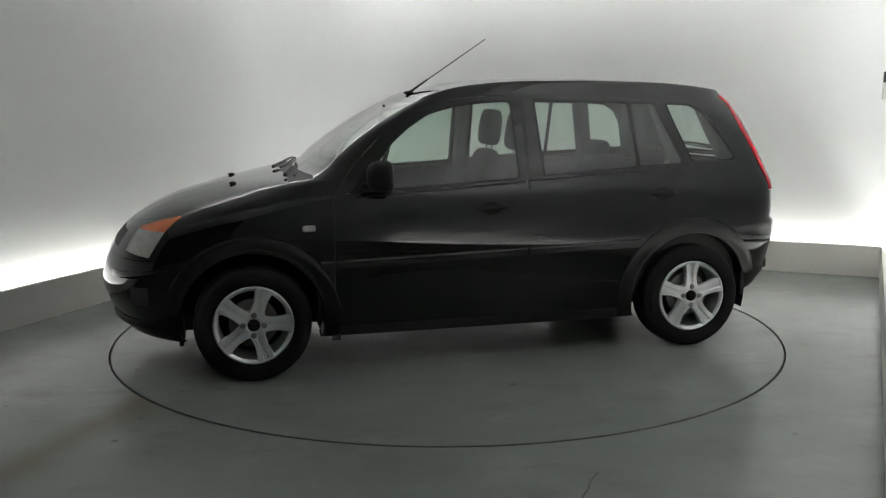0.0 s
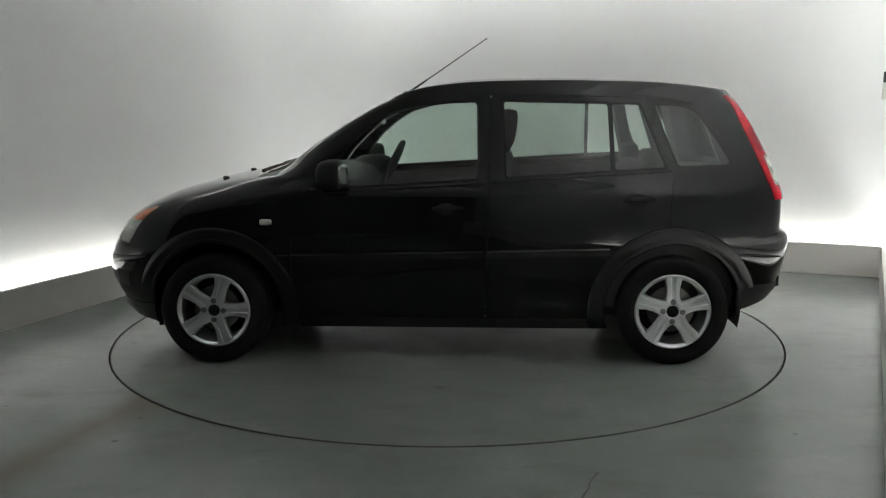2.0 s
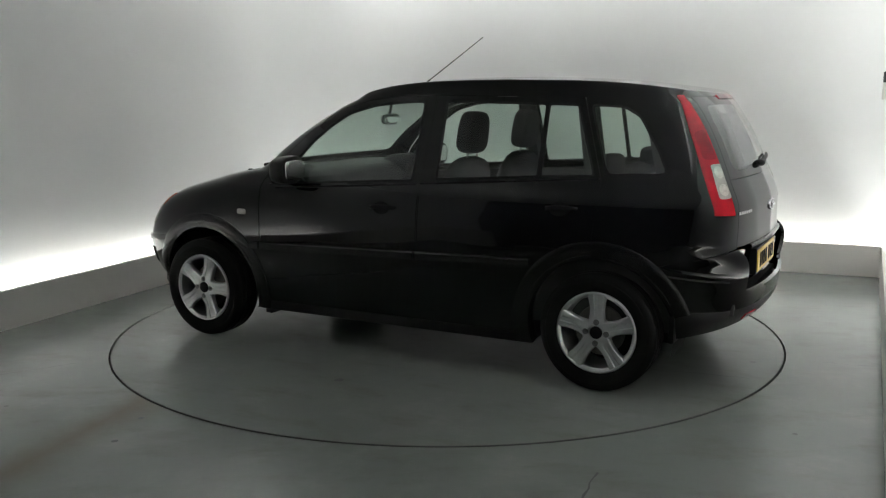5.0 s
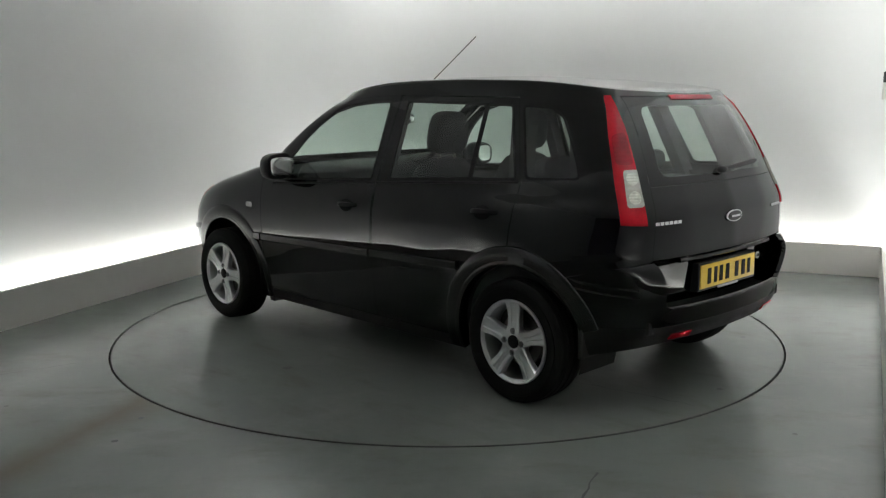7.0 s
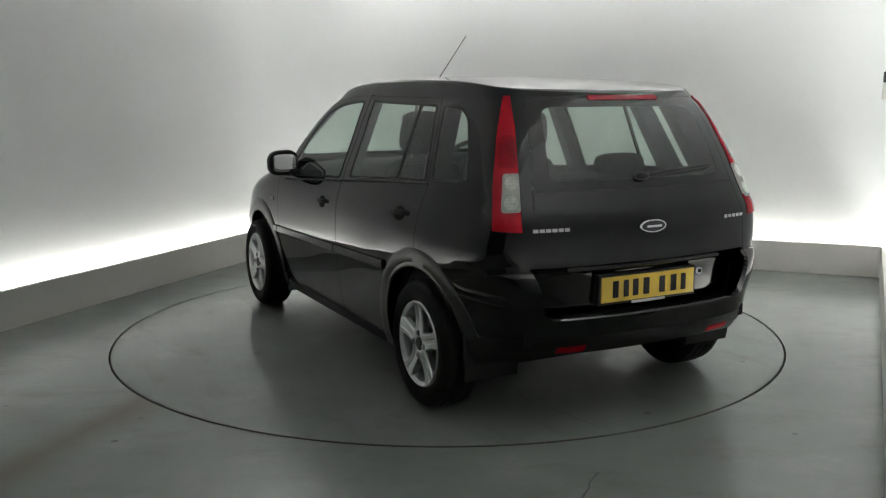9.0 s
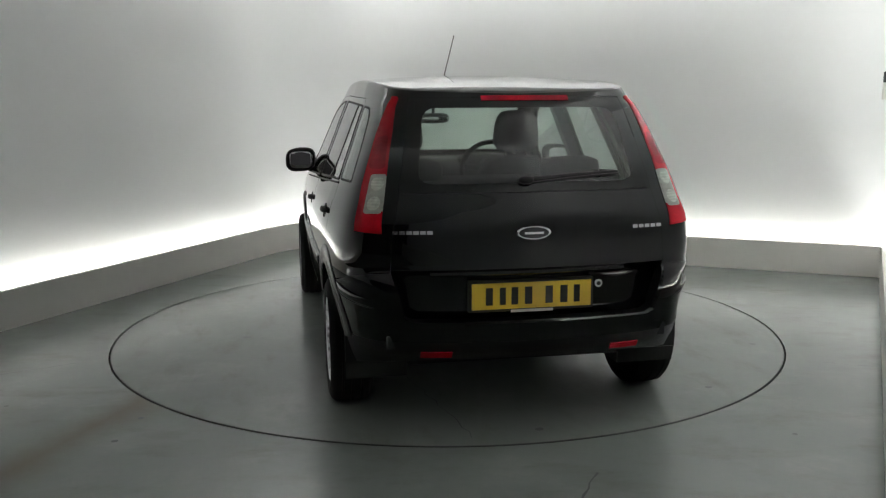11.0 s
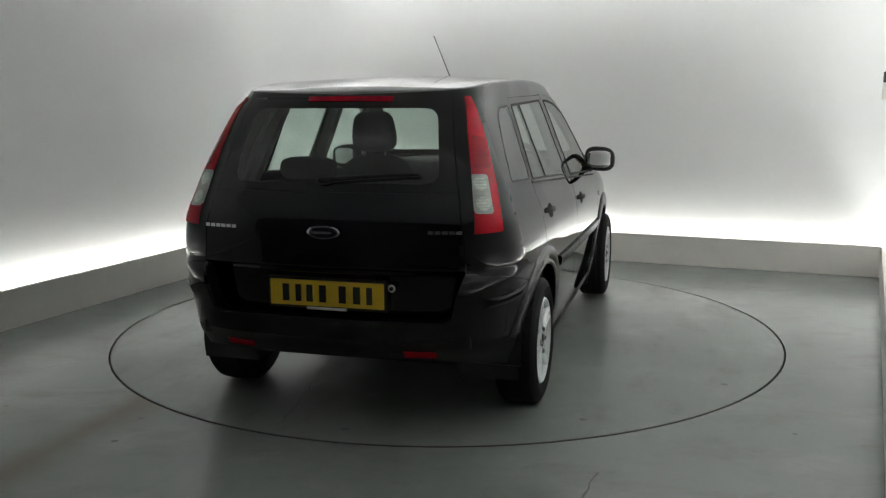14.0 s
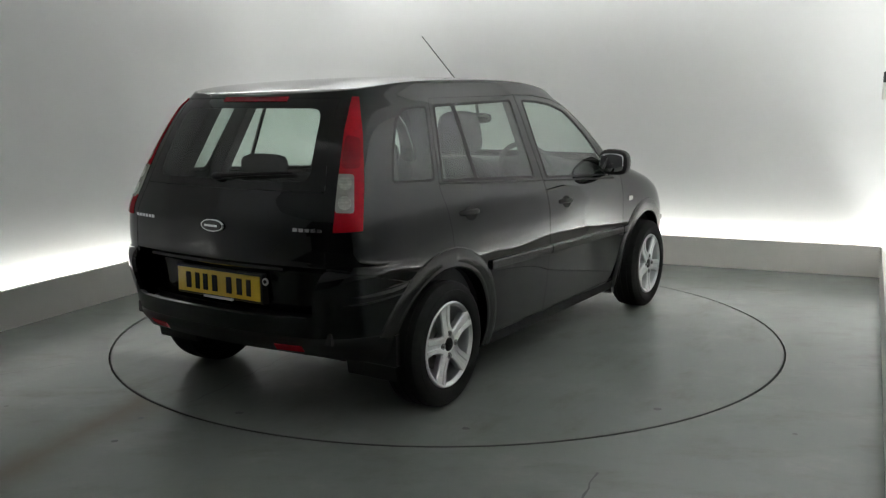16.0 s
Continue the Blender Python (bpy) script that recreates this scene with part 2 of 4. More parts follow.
for hx, hy in ((-2.6, -1.6), (-2.6, 1.9), (1.8, -1.6), (1.8, 1.9)):
    bm = bmesh.new()
    add_box(bm, hx - 0.008, hx + 0.008, hy - 0.008, hy + 0.008, RAFT[4] + 0.05, TOP, 0, pose(0, 0, 0, 0, 0, ANG))
    part("hanger", bm, M_LEDGE, raft)

# cracks and joints in the paint, and the turntable's steel edge
def crack(name, pts, width, parent, z=0.0015):
    b = bmesh.new()
    left_row, right_row = [], []
    for i, p in enumerate(pts):
        d = (Vector(pts[min(i + 1, len(pts) - 1)]) - Vector(pts[max(i - 1, 0)])).normalized()
        n = Vector((-d.y, d.x)) * width / 2 * (0.5 + random.random())
        left_row.append(b.verts.new((p[0] + n.x, p[1] + n.y, z)))
        right_row.append(b.verts.new((p[0] - n.x, p[1] - n.y, z)))
    for i in range(len(pts) - 1):
        b.faces.new((left_row[i], left_row[i + 1], right_row[i + 1], right_row[i]))
    return part(name, b, M_JOINT, parent, smooth=False)


def run(a, b, n=14, wob=0.012):
    return [(a[0] + (b[0] - a[0]) * i / n + random.uniform(-wob, wob), a[1] + (b[1] - a[1]) * i / n + random.uniform(-wob, wob)) for i in range(n + 1)]


for a, c, wd in (((-2.75, -1.26), (-2.06, -0.80), 0.006), ((2.02, 0.74), (2.36, 1.52), 0.007), ((2.05, -0.84), (2.31, -0.93), 0.004), ((0.30, -2.98), (0.585, -2.29), 0.008), ((-2.5, 0.1), (-2.1, -0.2), 0.003)):
    crack("crack", run(a, c), wd, floor)
crack("joint", run((-1.9, 0.25), (-0.7, 0.45), 20), 0.005, turntable)
crack("joint", run((0.9, 0.6), (1.8, 0.75), 14), 0.004, turntable)
for i in range(9):
    a, r = random.uniform(0, 6.28), random.uniform(1.2, 1.95)
    bq = bmesh.new()
    k = bmesh.ops.create_circle(bq, cap_ends=True, radius=random.uniform(0.012, 0.028), segments=9, matrix=Matrix.Translation((r * math.cos(a), r * math.sin(a), 0.0015)))
    for v in k["verts"]:
        v.co.x += random.uniform(-0.006, 0.006)
    part("paint_chip", bq, M_JOINT, turntable, smooth=False)
for x, y, r in ((-1.42, -1.95, 0.016), (-1.40, -1.67, 0.014), (-2.1, -1.5, 0.012), (1.5, -1.9, 0.012)):
    bq = bmesh.new()
    bmesh.ops.create_circle(bq, cap_ends=True, radius=r, segments=8, matrix=Matrix.Translation((x, y, 0.0015)))
    part("paint_chip", bq, M_JOINT, floor, smooth=False)
bq = bmesh.new()
rr = [[bq.verts.new((r * math.cos(a), r * math.sin(a), z)) for a in (2 * math.pi * i / 200 for i in range(200))] for r, z in ((R_DISC - 0.0075, -0.04), (R_DISC - 0.0065, 0.0015), (R_DISC - 0.0115, 0.0015))]
for q, r in zip(rr, rr[1:]):
    for i in range(200):
        bq.faces.new((q[i], q[(i + 1) % 200], r[(i + 1) % 200], r[i]))
part("edge_band", bq, M_JOINT, turntable, "worn dark edge band", smooth=False)
# small sensor box on the side wall
px, py = at_uv(2.40, SIDE_BACK - 0.015 + COVE - 0.03)
bq = bmesh.new()
add_box(bq, -0.05, 0.05, -0.02, 0.205, -0.09, 0.035, 0.006)
sensor = thing("sensor_box", bq, M_LEDGE, "small grey sensor box fixed high on the side wall", "sensor")
sensor.matrix_basis = pose(px, py, 1.50, 0, 0, math.degrees(math.atan2(U.y, U.x)))
bq = bmesh.new()
add_box(bq, -0.045, 0.045, 0.03, 0.205, 0.035, 0.115, 0.006)
part("sensor_head", bq, M_DARK, sensor, "dark sensor head")


# ---- the car: x forward, y to its left, z up, midway between the axles ----
M_FRIT = mat("black_glass_border", (0.005, 0.005, 0.005), 0.06, spec=0.4)
M_PLASTIC2 = mat("satin_black_trim", (0.006, 0.006, 0.0063), 0.24, spec=0.45, vary=0.1, scale=8, bump=0.15, bscale=300)
M_RED = mat("red_lens", (0.42, 0.006, 0.016), 0.12, vary=0.3, scale=11, spec=0.35)
M_DEEP = mat("deep_red_lens", (0.27, 0.004, 0.013), 0.14, vary=0.35, scale=16, spec=0.3)
M_BOWL = mat("lamp_bowl", (0.50, 0.50, 0.46), 0.3, 0.3, vary=0.35, scale=50)
M_AMBER = mat("amber_lens", (0.62, 0.16, 0.06), 0.15, coat=0.5, vary=0.1, scale=30)
M_LENS = mat("clear_lens", (0.42, 0.41, 0.38), 0.18, coat=0.6, vary=0.25, scale=22)


def ribbed(m, scale, strength):
    """Adds fine moulded ribs to a lens."""
    nt = m.node_tree
    co, wv, bp = nt.nodes.new("ShaderNodeTexCoord"), nt.nodes.new("ShaderNodeTexWave"), nt.nodes.new("ShaderNodeBump")
    wv.bands_direction = "Z"
    wv.inputs["Scale"].default_value, wv.inputs["Distortion"].default_value = scale, 0.0
    bp.inputs["Strength"].default_value, bp.inputs["Distance"].default_value = strength, 0.004
    nt.links.new(co.outputs["Object"], wv.inputs["Vector"])
    nt.links.new(wv.outputs["Fac"], bp.inputs["Height"])
    nt.links.new(bp.outputs[0], nt.nodes["Principled BSDF"].inputs["Normal"])
    return m


ribbed(M_RED, 9.0, 0.05)
ribbed(M_DEEP, 16.0, 0.07)
ribbed(M_LENS, 14.0, 0.22)
ribbed(M_BOWL, 26.0, 0.3)
M_MIRROR = mat("mirror_silver", (0.85, 0.86, 0.86), 0.02, 1.0)
M_NUT = mat("dark_steel", (0.26, 0.26, 0.27), 0.4, 0.9)
M_STEEL = mat("brake_steel", (0.22, 0.21, 0.20), 0.5, 0.8, vary=0.2, scale=20)
M_YELLOW = mat("yellow_plate", (0.62, 0.40, 0.02), 0.35, vary=0.05, scale=12)
M_PALE = mat("pale_plastic", (0.55, 0.55, 0.55), 0.4)
M_BADGE = mat("dark_blue_enamel", (0.008, 0.009, 0.016), 0.15, coat=0.5)
M_TRIM = mat("cabin_plastic", (0.030, 0.031, 0.032), 0.6, vary=0.12, scale=10, bump=0.2, bscale=260)
M_CLOTH = mat("seat_cloth", (0.022, 0.023, 0.025), 0.9, vary=0.2, scale=16, bump=0.4, bscale=320)
M_LINING = mat("headlining_cloth", (0.22, 0.22, 0.21), 0.9, vary=0.06, scale=12)

car = tagged(new("car"), "black five-door compact estate car parked on the turntable", "car")


def table(rows):
    """A smooth curve through (height, value) rows that never overshoots them."""
    xs, ys = np.array([r[0] for r in rows]), np.array([r[1] for r in rows])
    h, d = np.diff(xs), np.diff(ys) / np.diff(xs)
    m = np.zeros(len(xs))
    m[0], m[-1] = d[0], d[-1]
    for i in range(1, len(d)):
        if d[i - 1] * d[i] > 0:
            w1, w2 = 2 * h[i] + h[i - 1], h[i] + 2 * h[i - 1]
            m[i] = (w1 + w2) / (w1 / d[i - 1] + w2 / d[i])

    def curve(v):
        v = min(max(v, xs[0]), xs[-1])
        i = min(int(np.searchsorted(xs, v, "right")) - 1, len(d) - 1)
        t = (v - xs[i]) / h[i]
        return float((1 + 2 * t) * (1 - t) ** 2 * ys[i] + t * (1 - t) ** 2 * h[i] * m[i] + t * t * (3 - 2 * t) * ys[i + 1] + t * t * (t - 1) * h[i] * m[i + 1])
    return curve


# width, nose, tail, corner fullness, bow and taper of the body over its height
W_OF = table([(0.19, 0.780), (0.3, 0.808), (0.5, 0.834), (0.65, 0.847), (0.8, 0.845), (0.92, 0.826), (1.0, 0.797), (1.05, 0.780), (1.2, 0.720), (1.42, 0.630),
              (1.445, 0.617), (1.465, 0.601), (1.485, 0.576), (1.5, 0.545), (1.512, 0.49), (1.523, 0.40), (1.532, 0.28), (1.538, 0.16), (1.541, 0.05)])
F_OF = table([(0.19, 1.9), (0.25, 1.97), (0.35, 2.03), (0.45, 2.058), (0.55, 2.04), (0.66, 1.985), (0.713, 1.945), (0.766, 1.893), (0.81, 1.828), (0.853, 1.745), (0.89, 1.655),
              (0.922, 1.545), (0.967, 1.37), (1, 1.18), (1.012, 1.10), (1.03, 0.98), (1.138, 0.818), (1.231, 0.682), (1.34, 0.503), (1.429, 0.33), (1.455, 0.265), (1.486, 0.17),
              (1.512, 0.02), (1.527, -0.15), (1.535, -0.38), (1.541, -0.58)])
R_OF = table([(0.19, -1.8), (0.35, -1.905), (0.4, -1.940), (0.5, -1.955), (0.65, -1.982), (0.7, -1.957), (0.735, -1.915), (0.886, -1.915), (1.05, -1.86), (1.4, -1.69), (1.445, -1.648),
              (1.458, -1.628), (1.468, -1.58), (1.488, -1.43), (1.505, -1.285), (1.517, -1.16), (1.53, -0.93), (1.541, -0.66)])
N_F = table([(0.2, 7), (0.5, 10), (0.7, 11), (0.95, 10), (1.05, 15), (1.4, 20), (1.46, 14), (1.541, 5)])
N_R = table([(0.2, 8), (0.65, 8), (0.76, 14), (1, 18), (1.4, 22), (1.46, 9), (1.541, 5)])
B_F = table([(0.2, 0.3), (0.5, 0.25), (0.7, 0.22), (0.85, 0.18), (0.95, 0.19), (1.03, 0.07), (1.4, 0.03), (1.48, 0.04), (1.541, 0.02)])
B_R = table([(0.2, 0.125), (0.7, 0.105), (1.05, 0.1), (1.44, 0.1), (1.5, 0.12), (1.541, 0.05)])
T_F = table([(0.2, 0.0), (1, 0.0), (1.1, 0.015), (1.44, 0.0), (1.541, 0.0)])
T_R = table([(0.2, 0.05), (0.7, 0.055), (0.9, 0.076), (1.1, 0.076), (1.44, 0.092), (1.49, 0.06), (1.541, 0.0)])
QP = 62


def outline(z):
    """Half of the body's plan outline at height z, from the nose to the tail on the left side."""
    w, f, r = W_OF(z), F_OF(z), R_OF(z)
    mid = -0.35 if z < 1.0 else -0.35 - 0.2 * min((z - 1.0) / 0.5, 1)
    out = []
    for end, n, bow, tap in ((f, N_F(z), B_F(z), T_F(z)), (r, N_R(z), B_R(z), T_R(z))):
        th = np.linspace(0, math.pi / 2, 1200)
        c, s = np.cos(th) ** (2 / n), np.sin(th) ** (2 / n)
        sign = 1 if end > mid else -1
        x = mid + (end - sign * bow * s ** 2 * c - mid) * c
        y = w * s * (1 - tap * c ** 2)
        d = np.concatenate([[0], np.cumsum(np.hypot(np.diff(x), np.diff(y)))])
        # closer spacing round the corner
        u = np.linspace(0, d[-1], QP + 1)
        out.append((np.interp(u, d, x), np.interp(u, d, y)))
    x = np.concatenate([out[0][0], out[1][0][::-1][1:]])
    y = np.concatenate([out[0][1], out[1][1][::-1][1:]])
    return x, y


ROOF_Z = 1.430
# the roof's height along the middle of the car
CROWN = table([(-1.648, 1.445), (-1.628, 1.459), (-1.58, 1.473), (-1.43, 1.499), (-1.285, 1.519), (-1.16, 1.532), (-0.93, 1.546), (-0.6, 1.557), (-0.38, 1.555),
               (-0.15, 1.546), (0.02, 1.527), (0.17, 1.493), (0.265, 1.457), (0.33, 1.431)])
CAMBER = table([(-1.66, 0.003), (-1.5, 0.007), (-1.1, 0.017), (-0.6, 0.025), (-0.1, 0.022), (0.15, 0.013), (0.33, 0.003)])


def heights():
    return list(np.arange(0.19, 0.76, 0.02)) + list(np.arange(0.76, 1.03, 0.007)) + list(np.arange(1.03, 1.425, 0.018)) + [ROOF_Z]


def shell():
    """The flanks in level rings, then the cant rail, then the cambered roof sheet inside it."""
    bm = bmesh.new()
    rows = []

    def ring(x, y, z):
        z = [z] * len(x) if np.isscalar(z) else z
        pts = list(zip(x, y, z))
        rows.append([bm.verts.new(p) for p in pts] + [bm.verts.new((a, -b, c)) for a, b, c in pts[-2:0:-1]])
    for z in heights():
        x, y = outline(z)
        ring(x, y, z)
    ex = np.interp(x, [x.min(), -0.6, x.max()], [-1.632, -0.6, 0.300])
    wide = 0.594 / W_OF(ROOF_Z)
    ey = y * wide
    over = lambda px, py: np.array([CROWN(a) - CAMBER(a) * (b / 0.594) ** 2 for a, b in zip(px, py)])
    ez = over(ex, ey)
    for t in (0.3, 0.6, 0.84, 0.95):
        ring(x + (ex - x) * t, y + (ey - y) * t, ROOF_Z + (ez - ROOF_Z) * (t + 0.10 * t * (1 - t)))
    for k in (0.004, 0.012, 0.025, 0.05, 0.1, 0.18, 0.28, 0.4, 0.52, 0.64, 0.76, 0.88, 0.96):
        px, py = -0.6 + (ex + 0.6) * (1 - k), ey * (1 - k)
        ring(px, py, over(px, py) - (0.0022 if k == 0.004 else 0.0006 if k == 0.012 else 0.0))
    for r, s in zip(rows, rows[1:]):
        for i in range(len(r)):
            j = (i + 1) % len(r)
            bm.faces.new((r[i], r[j], s[j], s[i]))
    bm.faces.new(rows[-1])
    bm.normal_update()
    keep = bm.verts.layers.float_vector.new("smooth")
    for v in bm.verts:
        v[keep] = v.normal
    return bm


# ---- carving the shell into panels ----
from mathutils.bvhtree import BVHTree

bm = shell()
REG = bm.faces.layers.int.new("region")
HULL = BVHTree.FromBMesh(bm)
X, Y, Z = Vector((1, 0, 0)), Vector((0, 1, 0)), Vector((0, 0, 1))


def hull2d(pts):
    """Convex outline of 2D points, counter-clockwise."""
    pts = sorted(set((round(a, 5), round(b, 5)) for a, b in pts))

    def half(ps):
        out = []
        for p in ps:
            while len(out) > 1 and (out[-1][0] - out[-2][0]) * (p[1] - out[-2][1]) - (out[-1][1] - out[-2][1]) * (p[0] - out[-2][0]) <= 1e-9:
                out.pop()
            out.append(p)
        return out[:-1]
    return half(pts) + half(pts[::-1])


def rounded(pts, r, n=4):
    """The convex outline with its corners rounded."""
    pts = hull2d(pts)
    out = []
    for i, p in enumerate(pts):
        p, a, b = Vector(p), Vector(pts[i - 1]), Vector(pts[(i + 1) % len(pts)])
        d = min(r, (a - p).length * 0.45, (b - p).length * 0.45)
        s, e = p + (a - p).normalized() * d, p + (b - p).normalized() * d
        for k in range(n + 1):
            t = k / n
            out.append(tuple((1 - t) ** 2 * s + 2 * t * (1 - t) * p + t * t * e))
    return hull2d(out)


def carve(poly, a, b, src, dst, keep):
    """Cuts the shell along a convex outline in the plane of a and b, seen along the third axis, and marks what lies inside."""
    poly = hull2d(poly)
    us, vs = [p[0] for p in poly], [p[1] for p in poly]
    box = (min(us) - 0.02, max(us) + 0.02, min(vs) - 0.02, max(vs) + 0.02)
    faces = []
    for f in bm.faces:
        if f[REG] in src and keep(f):
            pu, pv = [v.co.dot(a) for v in f.verts], [v.co.dot(b) for v in f.verts]
            if max(pu) > box[0] and min(pu) < box[1] and max(pv) > box[2] and min(pv) < box[3]:
                faces.append(f)
    for i, p in enumerate(poly):
        q = poly[(i + 1) % len(poly)]
        n = (a * (q[1] - p[1]) - b * (q[0] - p[0])).normalized()
        c = a * p[0] + b * p[1]
        geom = list(faces) + list({e for f in faces for e in f.edges}) + list({v for f in faces for v in f.verts})
        got = bmesh.ops.bisect_plane(bm, geom=geom, dist=1e-6, plane_co=c, plane_no=n)["geom"]
        faces = [f for f in got if isinstance(f, bmesh.types.BMFace) and (f.calc_center_median() - c).dot(n) < 0]
    for f in faces:
        f[REG] = dst


def shrink(poly, d):
    """A convex outline moved inwards by d."""
    poly = hull2d(poly)
    c = Vector((sum(p[0] for p in poly) / len(poly), sum(p[1] for p in poly) / len(poly)))
    out = []
    for i, p in enumerate(poly):
        a, b = Vector(poly[i - 1]), Vector(poly[(i + 1) % len(poly)])
        p = Vector(p)
        n1, n2 = (p - a).normalized(), (b - p).normalized()
        n = Vector((-(n1.y + n2.y), n1.x + n2.x))
        n = n / max(n.length, 1e-6) / max(0.5, (1 + n1.dot(n2)) / 2) ** 0.5
        out.append(tuple(p + n * d))
    return out


def circle(cx, cz, r, n=40):
    return [(cx + r * math.cos(2 * math.pi * i / n), cz + r * math.sin(2 * math.pi * i / n)) for i in range(n)]


GONE, FDOOR, RDOOR, FGLASS, RGLASS, RGLASS2, QGLASS, TAIL, REVERSE, BUMPER, VALANCE, GATE, FRIT, BACKGLASS, FBUMP, HEAD, AMBER, BONNET, SCREEN, SCREENFRIT, SILL, COWL, BRAKE, GRILLE, FVAL, GATELOW, FSEAL, RSEAL, QSEAL, BOWL = range(1, 31)
left = lambda f: f.calc_center_median().y > 0.45
right = lambda f: f.calc_center_median().y < -0.45
rear = lambda f: f.calc_center_median().x < -1.2
front = lambda f: f.calc_center_median().x > 0.9
HUBS = (1.246, -1.246)
HUB_Z = 0.298

FDOOR_P = [(0.818, 0.93), (0.822, 0.262), (-0.235, 0.252), (-0.238, 0.97), (-0.262, 1.456), (-0.05, 1.452), (0.15, 1.432), (0.33, 1.385), (0.53, 1.262), (0.70, 1.10), (0.80, 0.97)]
RDOOR_P = [(-0.240, 0.252), (-0.266, 1.456), (-1.095, 1.442), (-1.238, 1.04), (-1.215, 0.75), (-0.87, 0.252)]
FWIN_P = [(0.63, 0.955), (0.605, 1.075), (0.50, 1.205), (0.40, 1.288), (0.28, 1.362), (0.12, 1.405), (-0.05, 1.422), (-0.20, 1.427), (-0.208, 1.0)]
RWIN_P = [(-0.340, 1.010), (-0.325, 1.428), (-0.905, 1.413), (-0.916, 1.044)]
RWIN2_P = [(-0.907, 1.413), (-1.072, 1.408), (-1.205, 1.058), (-0.918, 1.044)]
QWIN_P = [(-1.130, 1.405), (-1.30, 1.398), (-1.385, 1.352), (-1.49, 1.20), (-1.555, 1.075), (-1.255, 1.062)]
for keep in (left, right):
    for hx in HUBS:
        carve(circle(hx, HUB_Z, 0.372), X, Z, (0,), GONE, keep)
    carve(FDOOR_P, X, Z, (0,), GONE, keep)
    carve(shrink(FDOOR_P, 0.005), X, Z, (GONE,), FDOOR, keep)
    carve(RDOOR_P, X, Z, (0,), GONE, keep)
    carve(shrink(RDOOR_P, 0.005), X, Z, (GONE,), RDOOR, keep)
    for hx in HUBS:
        carve(circle(hx, HUB_Z, 0.372), X, Z, (0, FDOOR, RDOOR), GONE, keep)
    for win, frame_of, seal, glass_of, r in ((FWIN_P, FDOOR, FSEAL, FGLASS, 0.03), (RWIN_P, RDOOR, RSEAL, RGLASS, 0.02), (RWIN2_P, RDOOR, RSEAL, RGLASS2, 0.02), (QWIN_P, 0, QSEAL, QGLASS, 0.03)):
        carve(rounded(win, r), X, Z, (frame_of,), seal, keep)
        carve(rounded(shrink(win, 0.011), r * 0.8), X, Z, (seal,), glass_of, keep)
    carve([(0.86, 0.15), (0.86, 0.248), (-0.88, 0.248), (-0.88, 0.15)], X, Z, (0,), SILL, keep)
# lamps, seen from the car's corners
TAIL_P = [(-0.487, 1.446), (-0.472, 1.28), (-0.468, 1.08), (-0.475, 0.893), (-0.603, 0.886), (-0.58, 1.10), (-0.555, 1.30), (-0.522, 1.446)]
WHITE_P = [(-0.591, 0.968), (-0.512, 0.966), (-0.511, 1.122), (-0.580, 1.124)]
HEAD_P = [(-0.500, 0.853), (-0.60, 0.835), (-0.785, 0.785), (-0.795, 0.665), (-0.585, 0.648), (-0.545, 0.75)]
for keep, s in ((left, 1), (right, -1)):
    a = Vector((0.6, 0.8 * s, 0))
    at_back = lambda f, s=s: f.calc_center_median().x < -1.3 and f.calc_center_median().y * s > 0.3
    carve(TAIL_P, a, Z, (0,), GONE, at_back)
    carve(shrink(TAIL_P, 0.003), a, Z, (GONE,), TAIL, at_back)
    carve(rounded(WHITE_P, 0.014), a, Z, (TAIL,), REVERSE, at_back)
    carve(circle(-0.5475, 1.086, 0.028, 14), a, Z, (REVERSE,), BOWL, at_back)
    carve(circle(-0.5500, 1.006, 0.028, 14), a, Z, (REVERSE,), BOWL, at_back)
    carve(rounded([(-0.565, 1.145), (-0.486, 1.145), (-0.484, 1.27), (-0.545, 1.285)], 0.02), a, Z, (TAIL,), BRAKE, at_back)
    a = Vector((-0.66, 0.7512 * s, 0))
    at_nose = lambda f, s=s: f.calc_center_median().x > 1.3 and f.calc_center_median().y * s > 0.25
    carve(HEAD_P, a, Z, (0,), GONE, at_nose)
    carve(shrink(HEAD_P, 0.003), a, Z, (GONE,), HEAD, at_nose)
    carve([(-0.9, 0.772), (-0.4, 0.778), (-0.4, 0.9), (-0.9, 0.9)], a, Z, (HEAD,), AMBER, at_nose)
# bumpers, tailgate and rear glass
RB_P = [(-1.60, 0.10), (-1.52, 0.40), (-1.535, 0.648), (-1.80, 0.660), (-1.88, 0.735), (-2.1, 0.735), (-2.1, 0.10)]
carve(RB_P, X, Z, (0,), GONE, rear)
carve([(-1.60, 0.10), (-1.52, 0.40), (-1.535, 0.643), (-1.80, 0.655), (-1.88, 0.730), (-2.1, 0.730), (-2.1, 0.10)], X, Z, (GONE,), BUMPER, lambda f: rear(f) and abs(f.calc_center_median().x + 1.246) ** 2 + (f.calc_center_median().z - HUB_Z) ** 2 > 0.372 ** 2)
GATE_P = [(0.590, 0.883), (0.602, 0.735), (0.58, 0.68), (0.548, 0.53), (0.51, 0.512)]
GATE_P = GATE_P + [(0.478, 1.443)]
GATE_P = GATE_P + [(-y, z) for y, z in GATE_P]
behind = lambda f: f.calc_center_median().x < -1.45
carve(GATE_P, Y, Z, (0, BUMPER), GONE, behind)
carve(shrink(GATE_P, 0.005), Y, Z, (GONE,), GATE, lambda f: f.calc_center_median().x < -1.45 and f.normal.x < -0.1)
carve([(-0.7, 0.4), (0.7, 0.4), (0.7, 0.735), (-0.7, 0.735)], Y, Z, (GATE,), GATELOW, behind)
